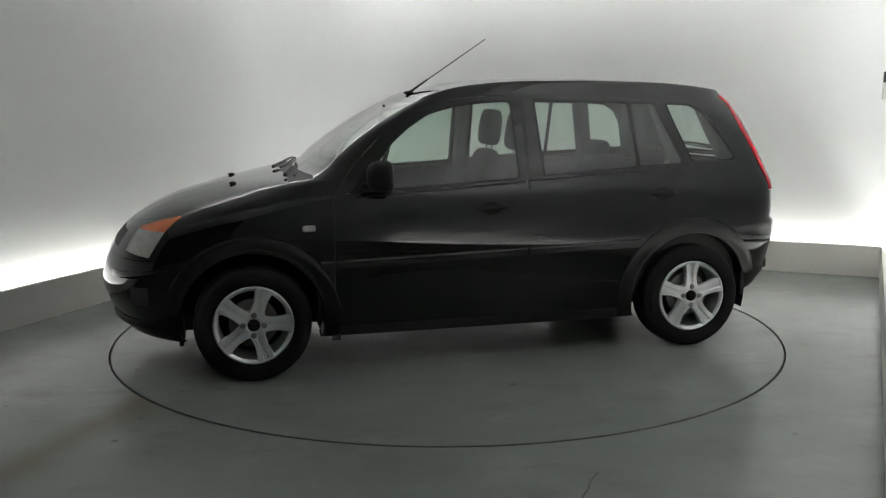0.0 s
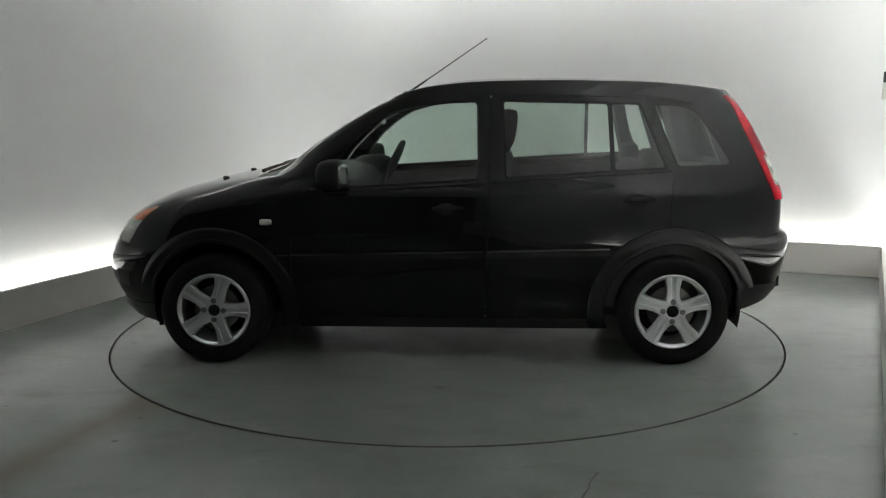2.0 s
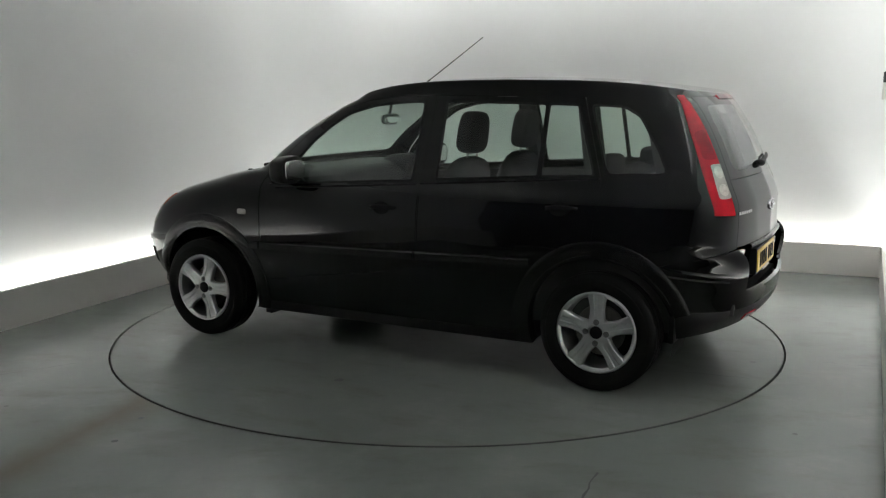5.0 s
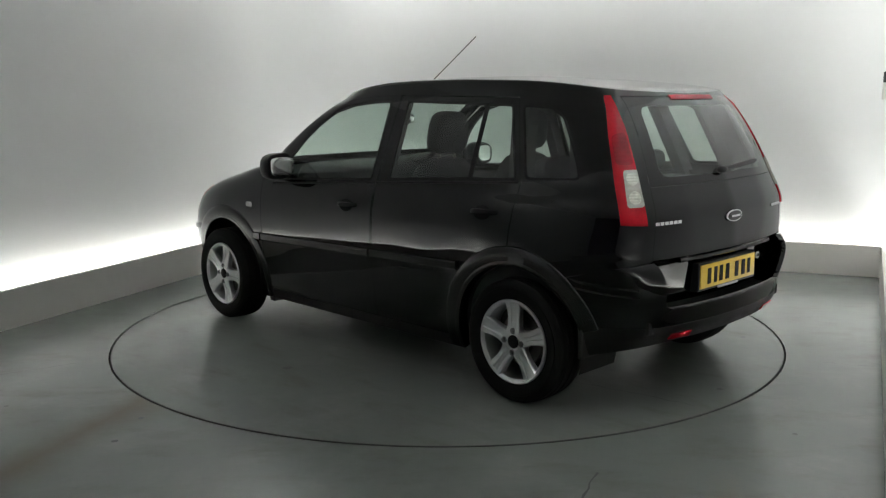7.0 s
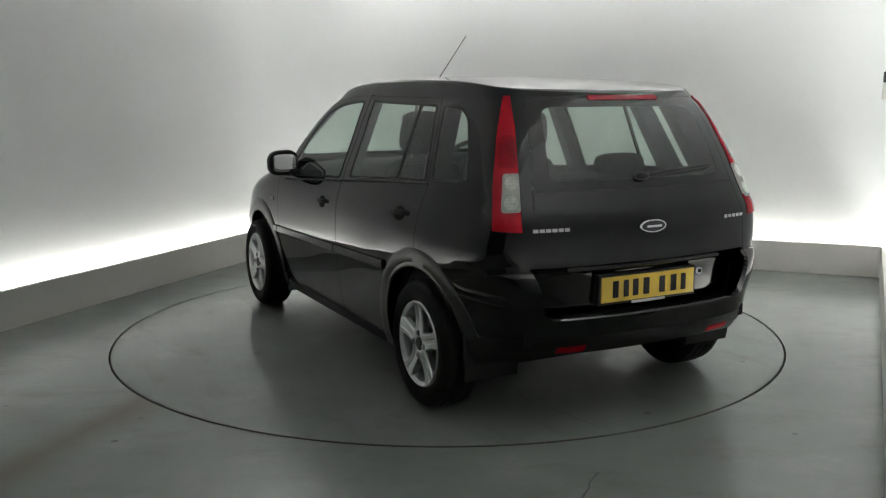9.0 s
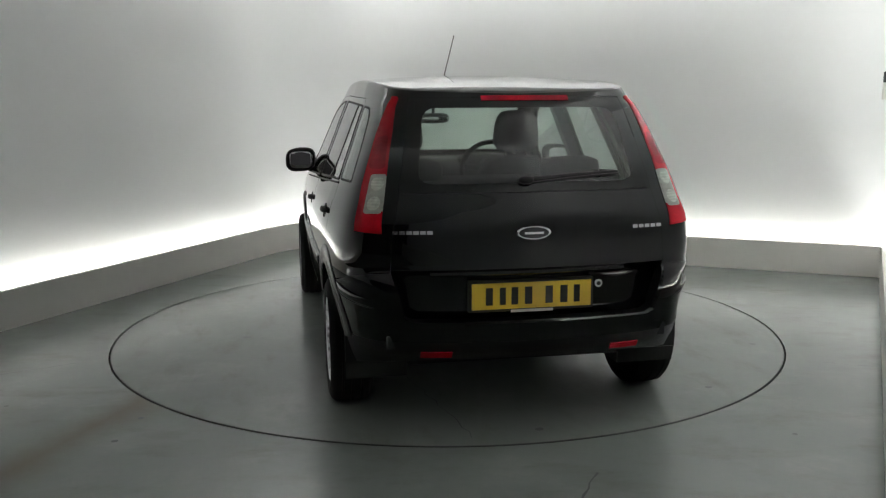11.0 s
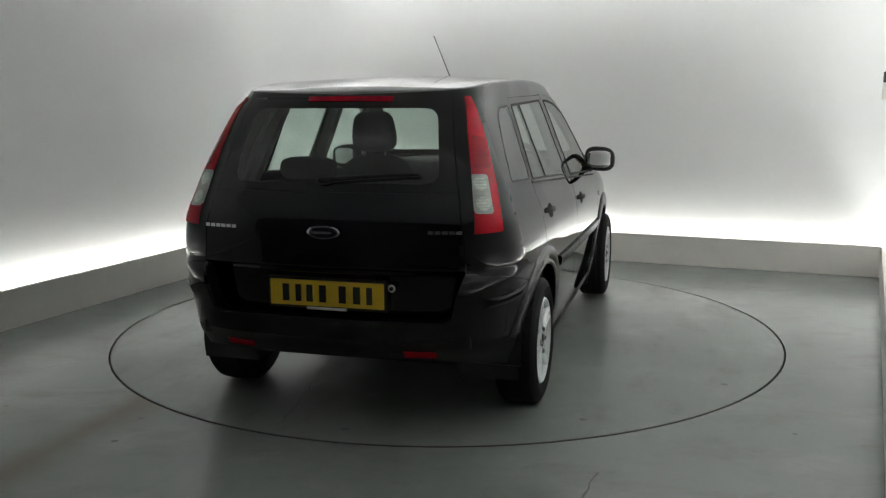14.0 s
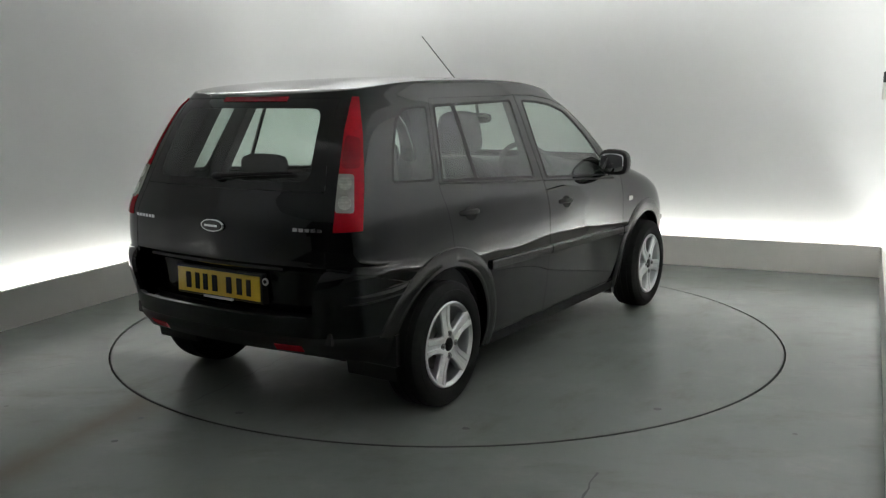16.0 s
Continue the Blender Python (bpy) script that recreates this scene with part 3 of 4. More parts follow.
FRIT_P = [(-0.555, 1.050), (0.555, 1.050), (0.468, 1.425), (-0.468, 1.425)]
carve([(-0.7, 1.046), (0.7, 1.046), (0.7, 1.050), (-0.7, 1.050)], Y, Z, (GATE,), GONE, behind)
carve(rounded(FRIT_P, 0.02), Y, Z, (GATE,), FRIT, behind)
carve(rounded([(-0.475, 1.085), (0.475, 1.085), (0.425, 1.398), (-0.425, 1.398)], 0.06), Y, Z, (FRIT,), BACKGLASS, behind)
carve([(-2.1, 0.1), (-2.1, 0.362), (-1.88, 0.350), (-1.60, 0.285), (-1.50, 0.1)], X, Z, (BUMPER,), GONE, rear)
carve([(-0.9, 0.1), (0.9, 0.1), (0.9, 0.432), (-0.9, 0.432)], Y, Z, (BUMPER,), VALANCE, rear)
FB_P = [(1.57, 0.10), (1.57, 0.628), (1.75, 0.636), (1.89, 0.632), (2.2, 0.625), (2.2, 0.10)]
carve(FB_P, X, Z, (0,), GONE, front)
carve(shrink(FB_P, 0.004), X, Z, (GONE,), FBUMP, lambda f: front(f) and (f.calc_center_median().x - 1.246) ** 2 + (f.calc_center_median().z - HUB_Z) ** 2 > 0.372 ** 2)
carve([(-0.9, 0.1), (0.9, 0.1), (0.9, 0.27), (-0.9, 0.27)], Y, Z, (FBUMP,), FVAL, front)
carve([(-0.42, 0.665), (0.42, 0.665), (0.38, 0.745), (-0.38, 0.745)], Y, Z, (0,), GRILLE, lambda f: f.calc_center_median().x > 1.7)
# bonnet, cowl and windscreen, from above and ahead
BONNET_P = [(1.03, 0.70), (1.24, 0.752), (1.42, 0.742), (1.57, 0.70), (1.72, 0.56), (1.80, 0.42), (1.87, 0.20)]
BONNET_P = BONNET_P + [(x, -y) for x, y in BONNET_P]
top = lambda f: f.normal.z > 0.25 and f.calc_center_median().x > 0.75
carve(BONNET_P, X, Y, (0,), GONE, top)
carve(shrink(BONNET_P, 0.004), X, Y, (GONE,), BONNET, top)
carve([(0.905, -0.725), (0.905, 0.725), (1.028, 0.69), (1.028, -0.69)], X, Y, (0,), COWL, lambda f: f.normal.z > 0.15 and f.calc_center_median().x > 0.8 and f.calc_center_median().z > 0.98)
glassy = lambda f: 0.1 < f.calc_center_median().x < 1.1 and f.normal.x > 0.2
SCR_P = [(-0.705, 1.040), (0.705, 1.040), (0.575, 1.436), (-0.575, 1.436)]
carve(rounded(SCR_P, 0.04), Y, Z, (0, COWL), SCREENFRIT, glassy)
carve(rounded([(-0.665, 1.075), (0.665, 1.075), (0.545, 1.415), (-0.545, 1.415)], 0.05), Y, Z, (SCREENFRIT,), SCREEN, glassy)
SMOOTH = bm.verts.layers.float_vector["smooth"]


def panel(name, region, material, parent=None, label="", test=None, depth=0.014, lift=0.0, shape=None):
    """One carved region as a part, with folded-in edges of the given depth."""
    cut = bm.copy()
    reg, nrm = cut.faces.layers.int["region"], cut.verts.layers.float_vector["smooth"]
    regions = region if isinstance(region, tuple) else (region,)
    bmesh.ops.delete(cut, geom=[f for f in cut.faces if f[reg] not in regions or (test and not test(f))], context="FACES")
    if lift:
        for v in cut.verts:
            v.co += v[nrm].normalized() * lift
    if shape:
        for v in cut.verts:
            shape(v)
    edge = [e for e in cut.edges if e.is_boundary] if depth else []
    nf = len(cut.faces)
    if edge:
        cut.faces.ensure_lookup_table()
        for f in cut.faces:
            f.tag = True
        back = [v for e in edge for v in e.verts]
        got = bmesh.ops.extrude_edge_only(cut, edges=edge)["geom"]
        fresh = {v for v in got if isinstance(v, bmesh.types.BMVert)}
        for v in fresh:
            v.co -= v[nrm].normalized() * depth
    cut.normal_update()
    me = bpy.data.meshes.new(name)
    for f in cut.faces:
        f.smooth = True
    flags = [f.tag for f in cut.faces] if edge else [True] * len(cut.faces)
    cut.verts.index_update()
    vn = [v[nrm].normalized() for v in cut.verts]
    cut.to_mesh(me)
    cut.free()
    me.materials.append(material)
    loops = []
    for p in me.polygons:
        for k in p.vertices:
            loops.append(vn[k] if flags[p.index] and not shape else p.normal)
    if not shape:
        me.normals_split_custom_set(loops)
    ob = new(name, me)
    ob.parent = parent or car
    return tagged(ob, label)


yl, yr = (lambda f: f.calc_center_median().y > 0), (lambda f: f.calc_center_median().y < 0)
panel("body", 0, M_PAINT, label="glossy black painted roof, wings and pillars")
panel("bonnet", BONNET, M_PAINT)
panel("cowl", COWL, M_PLASTIC)
screen = panel("windscreen", SCREENFRIT, M_FRIT, depth=0.005)
panel("clear_pane", SCREEN, M_SCREEN, screen, depth=0)
panel("front_bumper", FBUMP, M_PAINT, depth=0.03)
panel("front_valance", FVAL, M_PLASTIC, depth=0.02, label="matt black plastic lower bumper")
panel("grille", GRILLE, M_PLASTIC)
bumper = panel("rear_bumper", BUMPER, M_PAINT, depth=0.02)
panel("rear_valance", VALANCE, M_PLASTIC, depth=0.03, label="matt black textured plastic lower bumper")


def sink(v):
    k = min(1.0, max(0.0, (0.733 - v.co.z) / 0.02))
    v.co.x += max(0.0, -1.882 - R_OF(v.co.z)) * k + 0.08 * max(0.0, 0.733 - v.co.z)


gate = panel("tailgate", GATE, M_PAINT)
panel("tailgate_base", GATELOW, M_PAINT, gate, shape=sink, depth=0.0)
back = panel("rear_window", FRIT, M_FRIT, gate, depth=0.004)
pane = panel("rear_pane", BACKGLASS, M_GLASS, gate, depth=0)
DOORS = {}
for side, test in ((1, yl), (-1, yr)):
    fd = panel("front_door", FDOOR, M_PAINT, test=test)
    rd = panel("rear_door", RDOOR, M_PAINT, test=test)
    DOORS[side] = (fd, rd)
    panel("door_window", FGLASS, M_GLASS, fd, test=test, depth=0)
    panel("door_window", RGLASS, M_GLASS, rd, test=test, depth=0)
    panel("door_vent_window", RGLASS2, M_GLASS, rd, test=test, depth=0)
    panel("quarter_window", QGLASS, M_GLASS, test=test, depth=0)
    panel("door_window_seal", FSEAL, M_PLASTIC, fd, test=test, lift=0.002, depth=0.008)
    panel("door_window_seal", RSEAL, M_PLASTIC, rd, test=test, lift=0.002, depth=0.008)
    panel("quarter_window_seal", QSEAL, M_PLASTIC, test=test, lift=0.001, depth=0.006)
    rear_lining = lambda f, test=test: test(f) and f.calc_center_median().x < -1.15 and f.calc_center_median().z > 0.76
    panel("pillar_lining", (0, GONE, TAIL, REVERSE, BOWL, BRAKE), M_PLASTIC, test=rear_lining, lift=-0.022, depth=0, label="dark inner pillar lining")
    panel("sill", SILL, M_PLASTIC, test=test)
    lamp = panel("tail_light", TAIL, M_RED, test=test, lift=0.006, depth=0.018, label="tall red tail light lens")
    panel("reversing_lens", REVERSE, M_LENS, lamp, test=test, lift=0.008, depth=0.018, label="clear ribbed reversing light lens")
    panel("lamp_bowl", BOWL, M_BOWL, lamp, test=test, lift=0.0088, depth=0.010, label="bright round lamp bowls")
    panel("brake_lens", BRAKE, M_DEEP, lamp, test=test, lift=0.005, depth=0.012, label="deep red ribbed brake lens")
    lamp = panel("headlight", HEAD, M_LENS, test=test, lift=0.004, depth=0.03, label="clear headlight lens")
    panel("indicator_lens", AMBER, M_AMBER, lamp, test=test, lift=0.004, depth=0.03, label="amber indicator lens")


# ---- pieces laid on the body ----
def on_body(x, z, side, lift=0.0):
    """A point of the body's flank at x, z, lifted outwards."""
    hit, n, _, _ = HULL.ray_cast(Vector((x, 2.0 * side, z)), Vector((0, -side, 0)))
    if hit is None:
        return Vector((x, 0.78 * side, z))
    return hit + n * lift * (1 if n.y * side > 0 else -1)


def on_tail(y, z, lift=0.0):
    hit, n, _, _ = HULL.ray_cast(Vector((-3.0, y, z)), Vector((1, 0, 0)))
    if n.x > 0:
        n = -n
    return hit + n * lift, n


def band(points):
    """A moulding: at each row of (inner, outer) edge points on the flank, a raised section across it."""
    b = bmesh.new()
    rows = [[b.verts.new(p) for p in row] for row in points]
    for r, s in zip(rows, rows[1:]):
        for i in range(len(r) - 1):
            b.faces.new((r[i], r[i + 1], s[i + 1], s[i]))
    return b


def flare(hx, side):
    """Wheel arch trim: a raised lip round the opening."""
    rows = []
    a0, a1 = (8, 199) if hx > 0 else (-19, 164)
    for i in range(57):
        a = radians(a0 + (a1 - a0) * i / 56)
        row = []
        tall = 1.0 + (0.05 if hx < 0 else 0.0) * max(0.0, math.sin(a)) ** 2
        for r, h in ((0.364, -0.06), (0.366, 0.004), (0.371, 0.009), (0.386, 0.010), (0.389, 0.0085), (0.420, 0.013), (0.444, 0.010), (0.453, 0.006), (0.458, -0.003)):
            rr = r if r < 0.4 else 0.4 + (r - 0.4) * tall
            x, z = hx + rr * math.cos(a), max(HUB_Z + rr * math.sin(a), 0.197)
            p = on_body(x, z, side, h if hx > 0 or h < 0 else h * 0.75)
            row.append(p)
        rows.append(row)
    return band(rows)


def strip_moulding(x0, x1, side, bottom, height, proud=0.016, n=24, taper=0.0):
    rows, full = [], proud
    for i in range(n + 1):
        x = x0 + (x1 - x0) * i / n
        z = bottom(x)
        proud = full * min(1.0, (min(i, n - i) / n / taper) ** 0.6) if taper else full
        rows.append([on_body(x, z + height * k, side, h) for k, h in ((0, -0.004), (0.04, proud * 0.8), (0.18, proud), (0.80, proud), (0.95, proud * 0.75), (1.0, -0.004))])
    b = band(rows)
    b.verts.ensure_lookup_table()
    m = len(rows[0])
    b.faces.new([b.verts[k] for k in range(m)])
    b.faces.new([b.verts[k - m] for k in reversed(range(m))])
    return b


for side in (1, -1):
    for hx in HUBS:
        part("wheel_arch_trim", flare(hx, side), M_PLASTIC2, car, "satin black plastic wheel arch trim", sharp=25)
    low = lambda x: 0.574 - 0.022 * (x - 0.3)
    part("side_moulding", strip_moulding(0.812, -0.228, side, low, 0.048), M_PLASTIC2, DOORS[side][0], "black rubbing strip", sharp=25)
    part("side_moulding", strip_moulding(-0.246, -0.898, side, low, 0.048), M_PLASTIC2, DOORS[side][1], "black rubbing strip", sharp=25)
    part("side_moulding", strip_moulding(0.892, 0.826, side, low, 0.048, n=4), M_PLASTIC2, car, "black rubbing strip", sharp=25)
    part("window_seal", strip_moulding(0.70, -0.232, side, lambda x: 0.978 - 0.060 * x - 0.010, 0.010, 0.004), M_PLASTIC, DOORS[side][0], sharp=25)
    part("window_seal", strip_moulding(-0.25, -1.225, side, lambda x: 0.978 - 0.060 * x - 0.008, 0.010, 0.004), M_PLASTIC, DOORS[side][1], sharp=25)
    # front side repeater
    rows = []
    for i in range(9):
        x = 0.914 + 0.068 * i / 8
        e = (1 - abs(2 * i / 8 - 1) ** 4) ** 0.5
        rows.append([on_body(x, 0.781 + 0.017 * k * (0.6 + 0.4 * e), side, 0.001 + h * e) for k, h in ((-1, 0), (-0.75, 0.007), (0, 0.010), (0.75, 0.007), (1, 0))])
    rep = part("side_repeater", band(rows), M_LENS, car, "small clear side indicator")
    # door handles: a flat dark oval painting the dish's shade, with a bar across it
    for (hx, hz), door in (((-0.028, 0.853), DOORS[side][0]), ((-1.045, 0.897), DOORS[side][1])):
        b = bmesh.new()
        c = [on_body(hx + 0.052 * math.cos(t), hz + 0.034 * math.sin(t), side, 0.0015) for t in (2 * math.pi * i / 24 for i in range(24))]
        d = [on_body(hx + 0.040 * math.cos(t), hz + 0.024 * math.sin(t), side, 0.002) for t in (2 * math.pi * i / 24 for i in range(24))]
        vc, vd = [b.verts.new(p) for p in c], [b.verts.new(p) for p in d]
        for i in range(24):
            b.faces.new((vc[i], vc[(i + 1) % 24], vd[(i + 1) % 24], vd[i]))
        b.faces.new(vd)
        handle = part("door_handle", b, M_PIT, door, "black door handle over a flat dark oval painted as its shaded dish")
        rows = []
        for i in range(17):
            u = -1 + 2 * i / 16
            x = hx - 0.010 + 0.085 * u
            lift = 0.002 + 0.022 * (1 - abs(u) ** 3)
            hw = 0.013 * (1 - 0.35 * abs(u) ** 2)
            zc = hz + 0.004 - 0.02 * (x - hx)
            rows.append([on_body(x, zc + hw * k, side, h) for k, h in ((-0.8, lift - 0.012), (-1, lift - 0.004), (-0.6, lift), (0.6, lift), (1, lift - 0.004), (0.8, lift - 0.012), (-0.8, lift - 0.012))])
        part("grip", band(rows), M_PLASTIC, handle)


# ---- mirrors ----
def egg(b, m, n=2.6, seg=28, rings=14):
    """A rounded box, unit size, under the matrix m."""
    r = bmesh.ops.create_uvsphere(b, u_segments=seg, v_segments=rings, radius=1.0)
    for v in r["verts"]:
        c = v.co
        k = (abs(c.x) ** n + abs(c.y) ** n + abs(c.z) ** n) ** (-1 / n)
        v.co = c * k
    bmesh.ops.transform(b, matrix=m, verts=r["verts"])
    return r["verts"]


def tube(b, pts, r, seg=8):
    """A round bar through the points."""
    rings = []
    for i, p in enumerate(pts):
        p = Vector(p)
        d = (Vector(pts[min(i + 1, len(pts) - 1)]) - Vector(pts[max(i - 1, 0)])).normalized()
        a = d.cross(Vector((0, 0, 1)) if abs(d.z) < 0.9 else Vector((1, 0, 0))).normalized()
        c = d.cross(a)
        rad = r[i] if isinstance(r, (list, tuple)) else r
        rings.append([b.verts.new(p + a * rad * math.cos(t) + c * rad * math.sin(t)) for t in (2 * math.pi * k / seg for k in range(seg))])
    for q, s in zip(rings, rings[1:]):
        for k in range(seg):
            b.faces.new((q[k], q[(k + 1) % seg], s[(k + 1) % seg], s[k]))
    b.faces.new(rings[0])
    b.faces.new(rings[-1][::-1])
    return b


for side in (1, -1):
    b = bmesh.new()
    vs = egg(b, Matrix.Translation((0.565, 0.882 * side, 1.042)) @ Matrix.Rotation(radians(-12 * side), 4, "Z") @ Matrix.Diagonal((0.086, 0.096, 0.078, 1)), 3.0)
    for v in b.verts:
        v.co.z += 0.10 * (abs(v.co.y) - 0.888) * -0.6
        if v.co.x < 0.530:
            v.co.x = 0.530 + (v.co.x - 0.530) * 0.25
    mir = part("door_mirror", b, M_PLASTIC, car, "black painted door mirror housing")
    b = bmesh.new()
    egg(b, Matrix.Translation((0.513, 0.882 * side, 1.042)) @ Matrix.Rotation(radians(-10 * side), 4, "Z") @ Matrix.Diagonal((0.005, 0.077, 0.055, 1)), 4.0, 24, 12)
    part("mirror_glass", b, M_MIRROR, mir, "silvered mirror glass")
    b = bmesh.new()
    egg(b, Matrix.Translation((0.605, 0.80 * side, 0.978)) @ Matrix.Rotation(radians(20 * side), 4, "X") @ Matrix.Diagonal((0.075, 0.075, 0.024, 1)), 3.0, 20, 10)
    part("mirror_foot", b, M_PLASTIC, mir)
    # black triangle in front of the door glass
    b = band([[on_body(0.755 - 0.12 * k / 8, 0.95, side, 0.003), on_body(0.72 - 0.10 * k / 8, 0.955 + 0.115 * min(1, k / 6), side, 0.003)] for k in range(9)])
    part("mirror_base", b, M_PLASTIC, mir)


# ---- wheels ----
def lathe(b, prof, seg=56, cap=False):
    """Turns a profile of (radius, y) round the wheel's axle."""
    rings = [[b.verts.new((r * math.cos(t), y, r * math.sin(t))) for t in (2 * math.pi * k / seg for k in range(seg))] for r, y in prof]
    for q, s in zip(rings, rings[1:]):
        for k in range(seg):
            b.faces.new((q[k], q[(k + 1) % seg], s[(k + 1) % seg], s[k]))
    if cap:
        b.faces.new(rings[-1])
    return rings


def spokes(b, turn):
    for k in range(5):
        ang = radians(turn + 72 * k)
        ca, sa = math.cos(ang), math.sin(ang)
        rows = []
        for i in range(11):
            t = i / 10
            r = 0.045 + 0.145 * t
            hw = 0.038 + 0.006 * (1 - t) ** 3 - 0.008 * math.sin(math.pi * min(1, t * 1.1)) + 0.008 * t
            y0 = 0.088 - 0.006 * math.sin(math.pi * t) + 0.004 * t
            row = []
            for u, dy in ((-1.0, -0.034), (-1.0, -0.007), (-0.86, 0.0), (-0.34, 0.0), (-0.22, -0.005 * min(1, t * 3)), (0.22, -0.005 * min(1, t * 3)), (0.34, 0.0), (0.86, 0.0), (1.0, -0.007), (1.0, -0.034)):
                lx, lz = r, hw * u
                row.append(b.verts.new((lx * ca - lz * sa, y0 + dy, lx * sa + lz * ca)))
            rows.append(row)
        for q, s in zip(rows, rows[1:]):
            for j in range(len(q) - 1):
                b.faces.new((q[j], q[j + 1], s[j + 1], s[j]))


def wheel(x, side, turn):
    w = new("wheel")
    w.parent = car
    w.matrix_basis = pose(x, (0.790 if x > 0 else 0.735) * side, HUB_Z, 0, 0, 0 if side > 0 else 180)
    tagged(w, "five-spoke silver alloy wheel with a black tyre")
    b = bmesh.new()
    lathe(b, [(0.196, -0.085), (0.215, -0.094), (0.255, -0.098), (0.280, -0.090), (0.296, -0.074), (0.299, -0.050), (0.294, -0.048), (0.294, -0.040), (0.300, -0.038), (0.300, -0.006), (0.294, -0.004),
              (0.294, 0.004), (0.300, 0.006), (0.300, 0.038), (0.294, 0.040), (0.294, 0.048), (0.299, 0.050), (0.296, 0.074), (0.286, 0.086), (0.270, 0.095), (0.262, 0.0955), (0.259, 0.0985), (0.245, 0.099), (0.225, 0.097), (0.212, 0.092), (0.204, 0.084)], 72)
    part("tyre", b, M_RUBBER, w, "black rubber tyre", sharp=28)
    b = bmesh.new()
    lathe(b, [(0.207, 0.080), (0.203, 0.090), (0.199, 0.093), (0.194, 0.092), (0.189, 0.087), (0.182, 0.082), (0.178, 0.070), (0.175, 0.02), (0.174, -0.08)], 72)
    spokes(b, turn)
    lathe(b, [(0.076, 0.050), (0.074, 0.079), (0.069, 0.0835), (0.040, 0.0855), (0.034, 0.083), (0.031, 0.078)], 40)
    part("rim", b, M_ALLOY, w, "silver five-spoke alloy rim", sharp=30)
    b = bmesh.new()
    lathe(b, [(0.032, 0.072), (0.0315, 0.084), (0.028, 0.087), (0.010, 0.089), (0.001, 0.0892)], 28)
    part("hub_cap", b, M_PLASTIC, w, "dark blue-black centre cap")
    for k in range(4):
        a = radians(90 * k + 2)
        b = bmesh.new()
        bmesh.ops.create_cone(b, cap_ends=True, segments=10, radius1=0.0155, radius2=0.0155, depth=0.012, matrix=pose(0.053 * math.cos(a), 0.082, 0.053 * math.sin(a), 90))
        bmesh.ops.create_cone(b, cap_ends=True, segments=6, radius1=0.0095, radius2=0.0085, depth=0.018, matrix=pose(0.053 * math.cos(a), 0.086, 0.053 * math.sin(a), 90))
        part("wheel_nut", b, M_NUT, w)
    b = bmesh.new()
    lathe(b, [(0.03, 0.03), (0.07, 0.034), (0.078, 0.022), (0.125, 0.022), (0.127, 0.018), (0.127, 0.006), (0.05, 0.004)], 40)
    part("brake_disc", b, M_STEEL, w, "grey steel brake disc")
    b = bmesh.new()
    lathe(b, [(0.176, -0.082), (0.02, -0.078)], 40, cap=True)
    part("wheel_back", b, M_PIT, w)
    return w


for hx, side, turn in ((1.246, 1, 180), (-1.246, 1, 90), (1.246, -1, 50), (-1.246, -1, 78)):
    wheel(hx, side, turn)
    b = bmesh.new()
    seg = [radians(-15 + 210 * i / 30) for i in range(31)]
    rows = [[b.verts.new((hx + 0.368 * math.cos(t), y * side, max(0.19, HUB_Z + 0.368 * math.sin(t)))) for t in seg] for y in (0.50, 0.775)]
    for i in range(30):
        b.faces.new((rows[0][i], rows[0][i + 1], rows[1][i + 1], rows[1][i]))
    b.faces.new(rows[0])
    part("wheel_liner", b, M_PIT, car, "dark plastic wheel arch liner")

# underside
b = bmesh.new()
add_box(b, -1.62, 1.70, -0.50, 0.50, 0.255, 0.33, 0.01)
add_box(b, 0.15, 0.75, -0.16, 0.14, 0.175, 0.26, 0.02)
add_box(b, -0.84, 0.84, -0.72, 0.72, 0.245, 0.29, 0.01)
add_box(b, -1.86, -1.62, -0.62, 0.62, 0.40, 0.46, 0.01)
add_box(b, 1.62, 1.80, -0.50, 0.50, 0.24, 0.32, 0.01)
part("underbody", b, M_PIT, car)
# lower lip of the front bumper, deepest beside the wheels
rows = []
for i in range(49):
    a = math.radians(-70 + 140 * i / 48)
    d = Vector((math.cos(a), math.sin(a), 0))
    hit = HULL.ray_cast(Vector((1.2, 0, 0.30)), d)[0]
    if hit is None or hit.x < 1.575:
        continue
    k = min(1.0, max(0.0, (hit.x - 1.575) / 0.42))
    low = 0.190 + 0.045 * k
    rows.append([hit + d * 0.003, Vector((hit.x, hit.y, 0.262)) + d * 0.004, Vector((hit.x, hit.y, low + 0.012)) - d * (0.004 + 0.03 * k), Vector((hit.x, hit.y, low)) - d * (0.012 + 0.03 * k), Vector((hit.x, hit.y, low + 0.004)) - d * (0.05 + 0.04 * k)])
part("bumper_lip", band(rows), M_PLASTIC2, car, "satin black lower bumper lip", sharp=30)
for side in (1, -1):
    # shaped flaps behind and ahead of the wheels
    b = bmesh.new()
    add_box(b, -1.615, -1.59, 0.58 * side, 0.775 * side, 0.275, 0.42, 0.006)
    part("mud_flap", b, M_PLASTIC, car)
    b = bmesh.new()
    add_box(b, 0.79, 0.84, 0.60 * side, 0.785 * side, 0.165, 0.30, 0.006)
    part("mud_flap", b, M_PLASTIC, car)
    b = bmesh.new()
    add_box(b, 1.60, 1.625, 0.45 * side, 0.70 * side, 0.165, 0.28, 0.006)
    part("mud_flap", b, M_PLASTIC, car)

